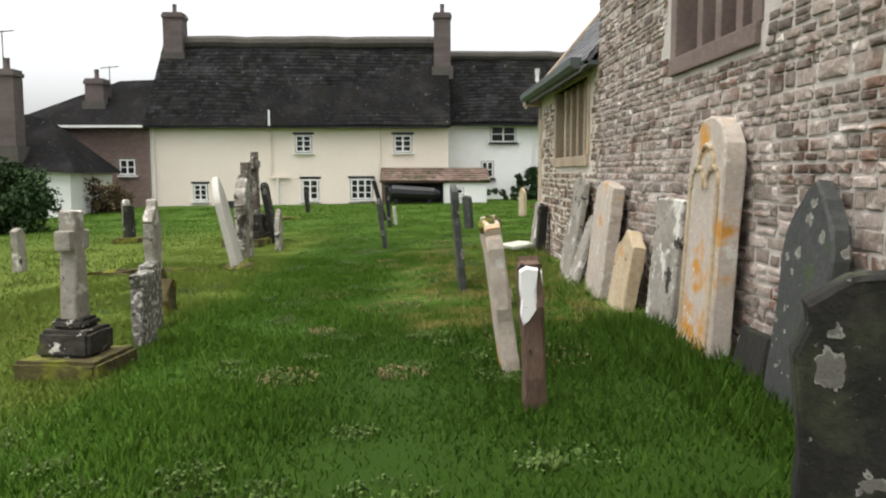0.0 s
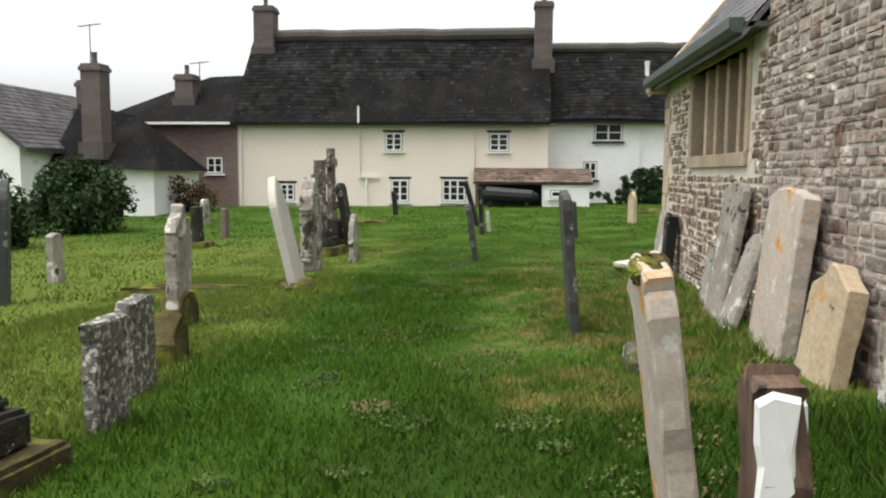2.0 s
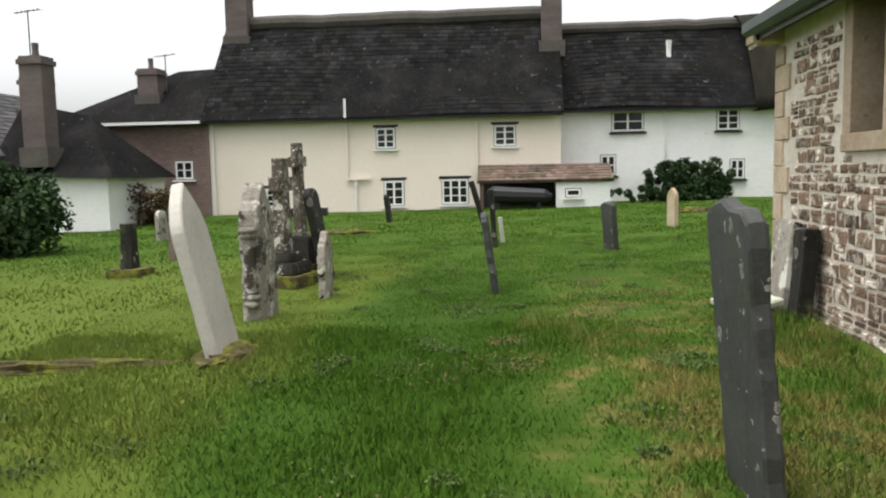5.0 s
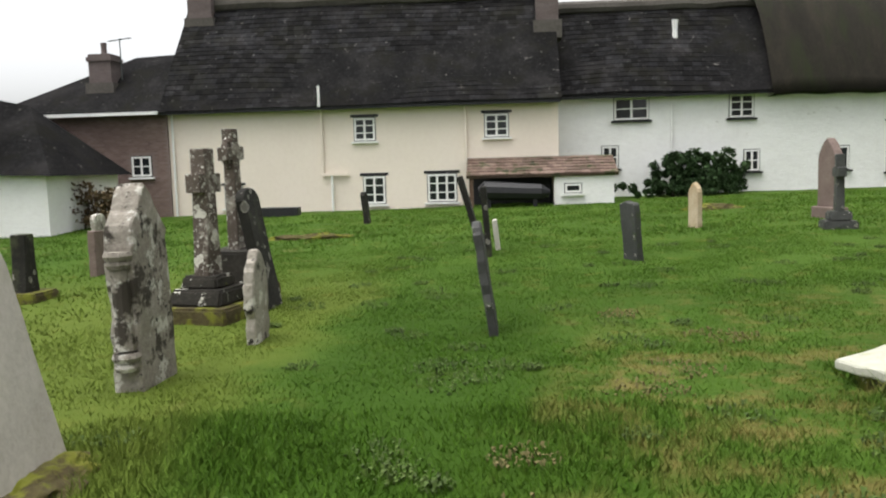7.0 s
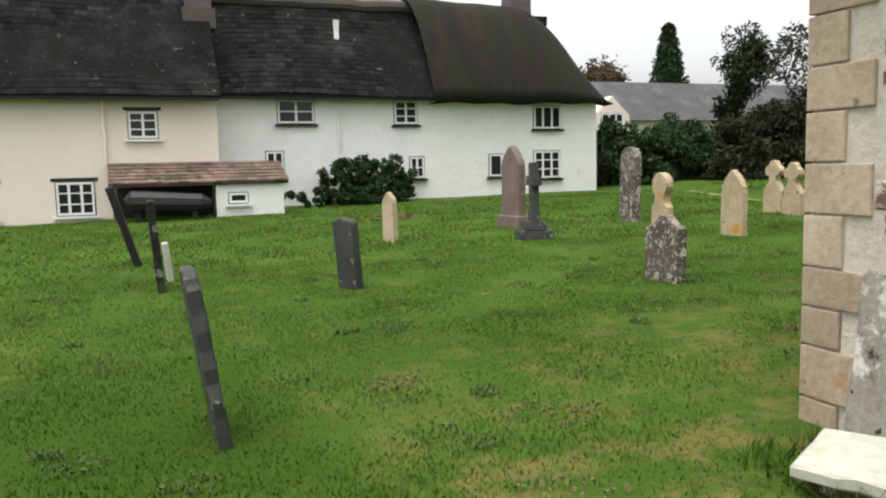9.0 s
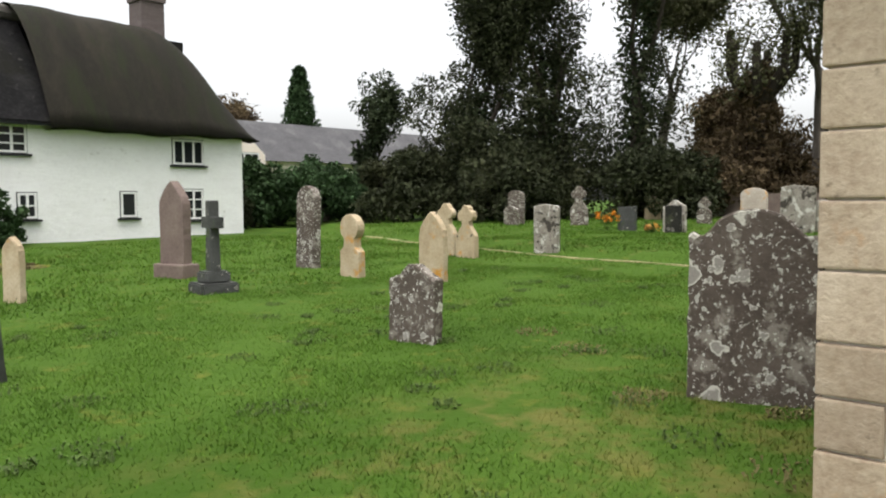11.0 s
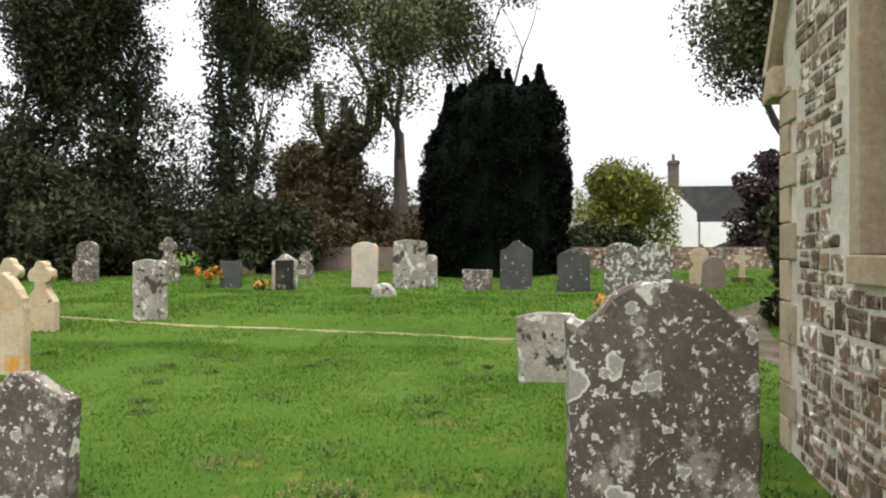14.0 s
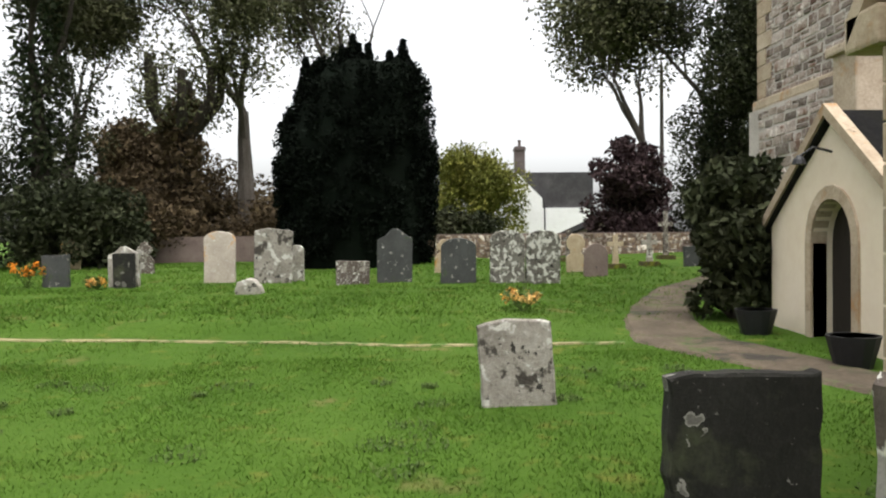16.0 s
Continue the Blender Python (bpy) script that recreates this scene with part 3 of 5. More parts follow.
slates("slate_course", NAVE_Y, CY - 0.12, (CX0 - 0.28, 3.28 - 0.28 * slope + 0.13), (APEX[0], APEX[1] + 0.13), 22, 0.28, M["roof_light"], roof_chancel, rng, 'y')
gut = bmesh.new()
prism(gut, [(CX0 - 0.42, 3.2), (CX0 - 0.42, 3.09), (CX0 - 0.36, 3.04), (CX0 - 0.28, 3.04), (CX0 - 0.26, 3.2)], 'y', NAVE_Y, CY + 0.05)
# the fascia under the gutter
box(gut, CX0 - 0.26, CX0, NAVE_Y, CY - 0.02, 3.1, 3.16)
tagged(part("gutter", gut, M["gutter"]), "dark green painted gutter along the chancel eaves", "gutter", kind="structure")
cp = bmesh.new()
for e, s in ((CX0 - 0.32, 1), (CX1 + 0.32, -1)):
    ez = 3.28 - 0.32 * slope
    prism(cp, [(e, ez + 0.02), (e, ez + 0.20), (APEX[0], APEX[1] + 0.26), (APEX[0], APEX[1] + 0.05)], 'y', CY - 0.2, CY + 0.10)
tagged(part("coping", cp, M["dressed"]), "weathered dressed stone coping on the gable", "coping", kind="structure")
boxed("kneeler", (CX1 - 0.05, CX1 + 0.36, CY - 0.2, CY + 0.10, 2.84, 3.1), M["dressed"], bpy.data.objects["coping"], bevel=0.03)
boxed("kneeler", (CX0 - 0.36, CX0 + 0.05, CY - 0.2, CY + 0.10, 2.95, 3.15), M["dressed"], bpy.data.objects["coping"], bevel=0.03)

# ---- gravestones ----
def arc(cx, cz, r, a0, a1, n):
    return [(cx + r * math.cos(radians(a0 + (a1 - a0) * i / n)), cz + r * math.sin(radians(a0 + (a1 - a0) * i / n))) for i in range(n + 1)]


def profile(kind, w, h):
    """Outline of a headstone from its lower left corner, counter-clockwise; 0.35 m of it goes into the ground."""
    b, a = [(-w / 2, -0.35), (w / 2, -0.35)], w / 2
    if kind == "round":
        return b + [(a * math.cos(t), h - 0.55 * a + 0.55 * a * math.sin(t)) for t in np.linspace(0, math.pi, 15)]
    if kind == "semi":
        return b + [(a * math.cos(t), h - a + a * math.sin(t)) for t in np.linspace(0, math.pi, 15)]
    if kind == "gothic":
        r = [(a * (1 - t ** 1.9), h - 1.5 * a + 1.5 * a * t) for t in np.linspace(0, 1, 9)]
        return b + r + [(-x, z) for x, z in r[-2::-1]]
    if kind == "point":
        return b + [(a, h * 0.80), (a * 0.55, h * 0.86), (a * 0.15, h), (-a * 0.15, h), (-a * 0.55, h * 0.9), (-a, h * 0.82)]
    if kind == "ogee":
        s = h - 0.2 * w
        r = [(a, s - 0.02), (a * 0.97, s + 0.012), (a * 0.88, s - 0.005), (a * 0.78, s - 0.008), (a * 0.68, s + 0.025), (a * 0.55, h - 0.085), (a * 0.38, h - 0.032), (a * 0.2, h - 0.008), (0, h)]
        return b + r + [(-x, z) for x, z in r[-2::-1]]
    if kind == "wave":
        return b + [(a, h * 0.94), (a * 0.7, h * 0.97), (a * 0.2, h), (-a * 0.3, h * 0.975), (-a * 0.8, h * 0.965), (-a, h * 0.93)]
    if kind == "trefoil":
        n, c = a * 0.42, h - a * 0.72
        return b + [(a, h * 0.42), (a * 0.72, h * 0.52), (n, h * 0.60), (n * 0.9, c - a * 0.5)] + arc(a * 0.42, c - 0.05, a * 0.44, -60, 60, 5) + arc(0, h - a * 0.42, a * 0.42, 0, 180, 8) + arc(-a * 0.42, c - 0.05, a * 0.44, 120, 240, 5) + [(-n * 0.9, c - a * 0.5), (-n, h * 0.60), (-a * 0.72, h * 0.52), (-a, h * 0.42)]
    if kind == "keyhole":
        c = h - a * 0.95
        return b + [(a, h * 0.40), (a * 0.6, h * 0.48), (a * 0.55, c - a * 0.72)] + arc(0, c, a * 0.95, -50, 230, 14) + [(-a * 0.55, c - a * 0.72), (-a * 0.6, h * 0.48), (-a, h * 0.40)]
    if kind == "lump":
        return b + [(a, h * 0.5), (a * 0.7, h * 0.9), (0, h), (-a * 0.6, h * 0.85), (-a, h * 0.45)]
    return b + [(a, h * 0.985), (a * 0.9, h), (-a * 0.9, h), (-a, h * 0.99)]


def slab_mesh(outline, t, rough, rng):
    """Outline in y-z, thickness along x, edges eased."""
    dense = []
    for (u, v), (p, q) in zip(outline, outline[1:] + outline[:1]):
        n = max(1, int(math.hypot(p - u, q - v) / 0.11))
        dense += [(u + (p - u) * i / n, v + (q - v) * i / n) for i in range(n)]
    dense = [(u + rng.gauss(0, rough), v + rng.gauss(0, rough)) for u, v in dense]
    c = (0, sum(v for _, v in dense) / len(dense))
    bm = bmesh.new()
    rings = []
    for x, s in ((-t / 2, 0.018), (-t / 2 + 0.014, 0.0), (t / 2 - 0.014, 0.0), (t / 2, 0.018)):
        ring = []
        for u, v in dense:
            d = Vector((c[0] - u, c[1] - v))
            d = d.normalized() * s if d.length > 1e-6 else d
            ring.append(bm.verts.new((x + rng.gauss(0, rough * 0.5), u + d.x, v + d.y)))
        rings.append(ring)
    n = len(dense)
    for r, q in zip(rings, rings[1:]):
        for i in range(n):
            bm.faces.new((r[i], r[(i + 1) % n], q[(i + 1) % n], q[i]))
    bm.faces.new(rings[0][::-1])
    bm.faces.new(rings[-1])
    bmesh.ops.recalc_face_normals(bm, faces=bm.faces)
    return bm


srng = random.Random(11)


def headstone(x, y, h, w, kind, mat, label, t=0.1, lean=0.0, tip=0.0, yaw=0.0, name="gravestone", rough=0.004, group="gravestones in the churchyard", dz=0.0):
    """lean: degrees to -x; tip: degrees to +y."""
    ob = part(name, slab_mesh(profile(kind, w, h), t, rough, srng), M[mat])
    ob.matrix_basis = pose(x, y, ground_z(x, y) + dz, -tip, -lean, yaw)
    return tagged(ob, label, "gravestone", group)


def cross_stone(x, y, h, arm, sec, mat, label, plinths, yaw=90, wheel=0.0, lean=0.0, arm_at=0.8):
    """A cross with its arms across x when yaw is 0; plinths: rows of (half width, height)."""
    root = tagged(new("stone_cross"), label, "grave cross", "gravestones in the churchyard")
    root.matrix_basis = pose(x, y, ground_z(x, y), 0, -lean, yaw)
    z = -0.15
    for hw, ph in plinths:
        pb_ = bmesh.new()
        top = hw * (0.97 if ph > 0.28 else 0.86)
        prism(pb_, [(-hw, z), (hw, z), (top, z + ph), (-top, z + ph)], 'y', -hw, hw)
        bmesh.ops.bevel(pb_, geom=list(pb_.edges), offset=0.03, segments=2, affect='EDGES')
        bmesh.ops.subdivide_edges(pb_, edges=list(pb_.edges), cuts=2, use_grid_fill=True)
        for q in pb_.verts:
            q.co += noise.noise_vector(q.co * 9 + Vector((x, y, 0))) * 0.012
        part("plinth", pb_, M["slate" if mat == "slate" else "moss_ground" if z < 0 else "dark_spotted"], root)
        z += ph
    bm = bmesh.new()
    a, b, za = sec * 0.62, sec * 0.42, h * arm_at
    pr = [(-a, z - 0.01), (a, z - 0.01), (b, za - sec * 0.6), (b, h), (-b, h), (-b, za - sec * 0.6)]
    prism(bm, pr, 'y', -sec * 0.4, sec * 0.4)
    bmesh.ops.bevel(bm, geom=list(bm.edges), offset=0.012, segments=1, affect='EDGES')
    part("shaft", bm, M[mat], root)
    if arm:
        ab = box(bmesh.new(), -arm, arm, -sec * 0.38, sec * 0.38, za - sec * 0.45, za + sec * 0.45, 0.014)
        part("crossbar", ab, M[mat], root)
    if wheel:
        wb = bmesh.new()
        pts = [Vector((wheel * math.cos(q), 0, za + wheel * math.sin(q))) for q in np.linspace(0, 2 * math.pi, 21)]
        tube(wb, pts, [sec * 0.24] * 21, 6)
        part("ring", wb, M[mat], root)
    return root


# stones seen along the first walk, edge on
cross_stone(-2.05, -5.45, 1.36, 0.15, 0.18, "pale_stone", "lichen-covered stone cross on a mossy stepped plinth", [(0.36, 0.31), (0.225, 0.22), (0.15, 0.09)], 82, arm_at=0.82)
headstone(-1.83, -4.45, 0.72, 0.40, "square", "speckled", "short rough grey lichened gravestone", 0.11, rough=0.012)
headstone(-2.06, -3.55, 0.74, 0.42, "square", "speckled", "short rough grey lichened gravestone", 0.12, rough=0.012)
headstone(-6.18, 0.95, 1.72, 0.42, "gothic", "slate", "tall narrow dark slate gravestone in the lawn", 0.13, lean=-2, yaw=28)
headstone(-2.3, -2.5, 0.40, 0.4, "lump", "moss_ground", "low mossy broken grave marker in long grass", 0.26, rough=0.04)
headstone(-3.0, -0.6, 1.38, 0.5, "gothic", "pale_stone", "tall worn grey gravestone with mossy foot", 0.13, rough=0.014, yaw=4)
headstone(-3.0, -0.6, 0.42, 0.54, "lump", "moss_ground", "mossy clump round a gravestone foot", 0.22, rough=0.03, name="moss_clump")
headstone(-2.55, 2.75, 1.72, 0.72, "gothic", "white_stone", "pale leaning slab gravestone with pointed top", 0.13, lean=13, yaw=4, rough=0.002)
carved = headstone(-2.93, 5.1, 1.68, 0.66, "gothic", "patched_stone", "carved pale gravestone with patches of dark lichen", 0.24, lean=1, rough=0.016, yaw=0)
pil = bmesh.new()
tube(pil, [Vector((0, -0.33, z)) for z in (0.36, 0.7, 1.02)], [0.085, 0.075, 0.08], 10)
part("pilaster", pil, M["patched_stone"], carved)
for z, r in ((0.30, 0.12), (0.22, 0.105), (1.06, 0.11), (1.13, 0.125)):
    part("moulding", tube(bmesh.new(), [Vector((0, -0.33, z - 0.035)), Vector((0, -0.33, z)), Vector((0, -0.33, z + 0.035))], [r * 0.88, r, r * 0.88], 10), M["patched_stone"], carved)
cross_stone(-3.56, 8.3, 2.12, 0.24, 0.26, "grey_lichen", "weathered stone cross on a stepped mossy plinth", [(0.5, 0.34), (0.36, 0.2), (0.25, 0.16)], 78)
cross_stone(-3.53, 9.4, 2.4, 0.23, 0.2, "grey_lichen", "tall slender wheel-head stone cross", [(0.42, 0.4), (0.32, 0.5)], 80, wheel=0.19, lean=2, arm_at=0.86)
headstone(-2.5, 6.85, 1.0, 0.5, "gothic", "pale_stone", "small pale narrow gravestone", 0.11, rough=0.01)
headstone(-2.95, 8.9, 1.62, 0.6, "round", "dark_stone", "dark leaning gravestone beside the crosses", 0.13, lean=10)
headstone(1.45, -0.85, 1.5, 0.7, "wave", "slate", "leaning slate gravestone with flaking lichened edge", 0.09, lean=5, rough=0.006)
headstone(0.03, 6.9, 1.18, 0.6, "round", "slate", "dark slate gravestone leaning sideways", 0.09, lean=8, rough=0.008)
headstone(-0.42, 17.5, 1.55, 0.7, "square", "dark_stone", "thin dark gravestone leaning steeply", 0.13, lean=16)
headstone(-0.12, 14.0, 1.35, 0.6, "square", "dark_stone", "dark upright gravestone with pale patch", 0.11, lean=4)
headstone(0.05, 14.9, 0.62, 0.35, "square", "white_stone", "small white marker behind a dark gravestone", 0.1, lean=6)
headstone(-4.1, 23.5, 1.0, 0.5, "round", "dark_stone", "small dark leaning gravestone near the cottages", 0.15, lean=6)
mossy = headstone(1.58, -5.68, 1.26, 0.5, "round", "orange_slab", "pale leaning gravestone capped with moss", 0.13, lean=8, rough=0.01)
cap_bm = bmesh.new()
bmesh.ops.create_icosphere(cap_bm, subdivisions=4, radius=1)
for q in cap_bm.verts:
    q.co = Vector((q.co.x * 0.09, q.co.y * 0.2, q.co.z * 0.075 + 1.2)) + noise.noise_vector(q.co * 2.6) * 0.03 + noise.noise_vector(q.co * 9) * 0.014
cap = part("moss_cap", cap_bm, M["moss_ground"], mossy, "cushion of dark moss")
wp = headstone(1.6, -6.98, 1.0, 0.16, "round", "post_wood", "weathered reddish wooden post with flaking white paint", 0.14, lean=3, rough=0.012, name="wooden_post", group="posts")
tagged(wp, category="post")
fl = slab_mesh([(-0.06, 0.76), (0.0, 0.72), (0.06, 0.74), (0.07, 0.93), (0.0, 0.97), (-0.06, 0.92)], 0.012, 0.004, srng)
fp = part("paint_patch", fl, M["white_paint"], wp, "flaking white paint")
fp.location = (0.072, 0, 0)
fp.rotation_euler = (0, 0, 0)
fq = part("paint_patch", slab_mesh([(-0.03, 0.70), (0.02, 0.63), (0.06, 0.61), (0.075, 0.68), (0.068, 0.78), (0.078, 0.86), (0.07, 0.97), (0.02, 1.0), (-0.045, 0.98), (-0.03, 0.84)], 0.03, 0.004, srng), M["white_paint"], wp, "flaking white paint")
fq.matrix_basis = pose(0.0, -0.088, -0.03, 0, 0, 90)
# slabs leaning on the church wall: y, height, width, thickness, profile, lean, material
for y, h, w, t, kind, off, mat, label in [
        (4.45, 1.05, 0.55, 0.1, "square", 0.24, "pale_stone", "pale broken slab leaning on the church wall"),
        (3.8, 0.98, 0.3, 0.16, "square", 0.2, "dark_stone", "dark narrow slab leaning on the church wall"),
        (0.95, 0.78, 0.6, 0.08, "wave", 0.22, "pale_stone", "low pale slab leaning on the church wall"),
        (0.12, 1.6, 0.8, 0.09, "wave", 0.32, "pale_stone", "large pale grey slab leaning on the church wall"),
        (-0.75, 1.05, 0.5, 0.08, "round", 0.42, "pale_stone", "small whitish slab leaning on the church wall"),
        (-1.85, 1.52, 0.9, 0.16, "wave", 0.30, "orange_slab", "lichened slab with orange stains leaning on the wall"),
        (-2.98, 0.92, 0.7, 0.16, "point", 0.28, "tan_stone", "short pointed yellow-lichened stone against the wall"),
        (-4.28, 1.28, 0.8, 0.09, "square", 0.20, "pale_stone", "grey rectangular slab against the church wall"),
        (-5.55, 1.98, 0.80, 0.17, "semi", 0.24, "orange_slab", "tall round-topped tan gravestone against the wall"),
        (-7.25, 1.46, 0.64, 0.12, "gothic", 0.26, "slate", "dark pointed slate gravestone against the wall"),
        (-6.4, 0.34, 0.5, 0.1, "square", 0.18, "dark_stone", "small low dark stone at the foot of the wall")]:
    ln = math.degrees(math.asin(min(0.9, max(0.02, (off - t / 2 - 0.05) / h))))
    ob = part("gravestone", slab_mesh(profile(kind, w, h), t, 0.006, srng), M[mat])
    ob.matrix_basis = pose(NX - off, y, ground_z(NX - off, y), 0, ln, 0)
    tagged(ob, label, "gravestone", "slabs against the church wall")
    if kind == "semi":
        carve = bmesh.new()
        for cy, cz, r in ((-0.17, h - 0.55, 0.13), (0.0, h - 0.40, 0.16), (0.17, h - 0.55, 0.13)):
            tube(carve, [Vector((-t / 2 - 0.004, u, v)) for u, v in arc(cy, cz, r, -20, 200, 12)], [0.022] * 13, 6)
        for cy in (-0.32, 0.32):
            tube(carve, [Vector((-t / 2 - 0.004, cy, v)) for v in (0.1, 0.7, h - 0.6)], [0.024] * 3, 6)
        part("carved_moulding", carve, M["tan_stone"], ob, "carved trefoil moulding")
headstone(2.56, -9.45, 1.16, 0.75, "round", "dark_stone", "dark lichen-spotted gravestone close to the path", 0.16, rough=0.012, yaw=70)
fs_ = part("fallen_slab", slab_mesh([(-0.34, -0.24), (0.32, -0.27), (0.36, 0.23), (0.0, 0.28), (-0.33, 0.22)], 0.08, 0.01, srng), M["lime"])
fs_.matrix_basis = pose(2.86, 4.2, ground_z(2.86, 4.2) + 0.16, 0, 84, 20)
tagged(fs_, "pale broken slab lying on stones in the grass", "slab")
sup = boxed("stone_block", (-0.2, 0.2, -0.25, 0.25, -0.1, 0.11), M["moss_stone"], bevel=0.03)
sup.matrix_basis = pose(2.88, 4.2, ground_z(2.88, 4.2))
tagged(sup, "mossy stone block under a fallen slab", "stone")
bs = headstone(1.85, -2.65, 0.2, 0.45, "lump", "moss_stone", "broken stump of a gravestone in the grass", 0.2, rough=0.015)
# middle ground
headstone(2.39, 12.42, 1.03, 0.42, "wave", "slate", "slate gravestone tilted to one side", 0.13, lean=5, yaw=25)
headstone(4.8, 18.2, 1.1, 0.36, "gothic", "tan_stone", "small tan gravestone with pointed top", 0.14, yaw=25)
headstone(8.38, 19.3, 2.0, 0.72, "gothic", "brown_stone", "tall polished brown gravestone with pointed arch", 0.22, yaw=10)
pl = boxed("plinth", (-0.22, 0.22, -0.46, 0.46, -0.2, 0.28), M["brown_stone"], bevel=0.03)
pl.matrix_basis = pose(8.38, 19.3, ground_z(8.38, 19.3), 0, 0, 10)
tagged(pl, "stepped brown stone base under a gravestone", "plinth")
cross_stone(7.42, 16.4, 1.6, 0.30, 0.22, "slate", "dark grey granite cross on stepped base", [(0.34, 0.32), (0.23, 0.2)], 80, arm_at=0.76)
headstone(11.3, 18.6, 1.88, 0.62, "semi", "grey_lichen", "tall dark grey round-topped gravestone", 0.22, lean=-2)
headstone(10.6, 16.3, 1.28, 0.56, "keyhole", "tan_stone", "tan gravestone with round head and dark lichen", 0.2)
headstone(10.85, 14.3, 1.33, 0.62, "gothic", "tan_stone", "tan pointed gravestone with orange lichen", 0.15)
headstone(15.2, 17.75, 1.36, 0.6, "trefoil", "tan_stone", "tan cross-headed gravestone with shaped shoulders", 0.18)
headstone(15.0, 16.9, 1.32, 0.6, "trefoil", "tan_stone", "tan cross-headed gravestone with shaped shoulders", 0.18)
headstone(6.3, 10.48, 0.9, 0.72, "point", "grey_lichen", "short grey gravestone with chipped pointed top", 0.16, lean=-2, rough=0.008)
headstone(17.2, 16.0, 1.3, 0.75, "wave", "patched_stone", "pale lichened gravestone with uneven top", 0.14)
headstone(5.91, 6.46, 1.52, 0.98, "ogee", "grey_lichen", "large dark gravestone blotched with pale lichen", 0.12, lean=-1.5, yaw=11)
headstone(8.4, 6.31, 0.86, 0.93, "square", "dark_stone", "black mossy rectangular gravestone near the wall", 0.16, rough=0.01)
headstone(11.3, 7.3, 0.84, 0.72, "wave", "patched_stone", "pale leaning gravestone with lichen crust", 0.12, lean=-3, tip=3)
# beyond the bank
for x, y, h, w, kind, mat, label in [
        (37.8, 33.0, 1.45, 0.8, "gothic", "grey_lichen", "grey pointed gravestone under the trees"), (27.6, 24.6, 1.44, 0.85, "round", "grey_lichen", "grey rounded gravestone near the trees"),
        (26.6, 24.1, 0.78, 0.75, "round", "grey_lichen", "small grey rounded gravestone near trees"), (27.4, 21.3, 1.6, 0.75, "trefoil", "grey_lichen", "tall grey shaped gravestone"),
        (33.2, 21.0, 1.13, 0.75, "trefoil", "tan_stone", "brownish cross-headed gravestone under dark trees"), (24.6, 17.65, 0.83, 0.68, "square", "slate", "dark square headstone beside orange flowers"),
        (24.6, 15.9, 1.06, 0.8, "point", "pale_stone", "grey gravestone behind a dark tablet"), (24.2, 15.75, 0.9, 0.55, "square", "dark_stone", "dark polished tablet headstone"),
        (30.0, 17.2, 1.04, 0.6, "trefoil", "grey_lichen", "grey ornate small gravestone"), (25.7, 13.7, 1.42, 0.85, "round", "orange_slab", "pale gravestone with rust-brown stains"),
        (24.9, 12.1, 1.47, 1.0, "wave", "patched_stone", "large pale gravestone with dark lichen"), (25.6, 11.6, 1.0, 0.45, "round", "pale_stone", "small stone beside a large pale gravestone"),
        (24.0, 9.92, 0.6, 0.85, "square", "grey_lichen", "low grey tilted headstone"), (24.5, 8.87, 1.4, 0.92, "point", "slate", "dark grey shouldered gravestone"),
        (23.8, 7.23, 1.15, 0.9, "round", "slate", "dark rounded gravestone with lichen spots"), (27.7, 7.5, 1.02, 0.5, "trefoil", "tan_stone", "small tan cross-headed gravestone"),
        (24.1, 5.95, 1.38, 0.9, "round", "spotted", "pale gravestone blotched black and white"), (24.2, 5.02, 1.4, 0.9, "round", "spotted", "grey gravestone blotched with black lichen"),
        (28.4, 3.3, 1.2, 0.6, "keyhole", "tan_stone", "tan shaped gravestone beside the footpath"), (26.1, 3.2, 0.95, 0.68, "semi", "brown_stone", "brown round-topped gravestone by the footpath"),
        (28.8, -0.6, 0.65, 0.7, "square", "slate", "low grey headstone by the path"), (29.9, 33.3, 0.88, 0.72, "square", "dark_stone", "dark square headstone by the hedge"),
        (-6.9, 3.4, 0.84, 0.3, "round", "pale_stone", "pale round-topped gravestone in the lawn"), (-7.6, 13.2, 0.86, 0.4, "square", "brown_stone", "brown square gravestone in the lawn"),
        (-10.3, 18.5, 0.9, 0.5, "round", "pale_stone", "small pale gravestone near the brick house"), (-7.9, 3.0, 0.35, 0.5, "lump", "pale_stone", "low broken pale stone in grass")]:
    headstone(x, y, h, w, kind, mat, label, 0.14, lean=srng.uniform(-2, 2), tip=srng.uniform(-2, 2), yaw=srng.uniform(-8, 8))
for x, y, h, mat in ((29.4, 1.8, 1.1, "tan_stone"), (30.0, 0.5, 1.1, "pale_stone"), (33.8, 2.5, 1.2, "grey_lichen"), (33.0, -1.0, 1.8, "grey_lichen")):
    cross_stone(x, y, h, 0.26, 0.17, mat, "stone cross on a low base", [(0.3, 0.3)], 90, arm_at=0.72)
cross_stone(-7.3, 10.4, 1.05, 0, 0.3, "dark_stone", "small dark obelisk on a broken base", [(0.35, 0.3)], 90)
rk = headstone(21.9, 12.1, 0.34, 0.55, "lump", "pale_stone", "pale rounded boulder on the bank", 0.4, rough=0.03, name="boulder", group="boulders")
tagged(rk, category="boulder")


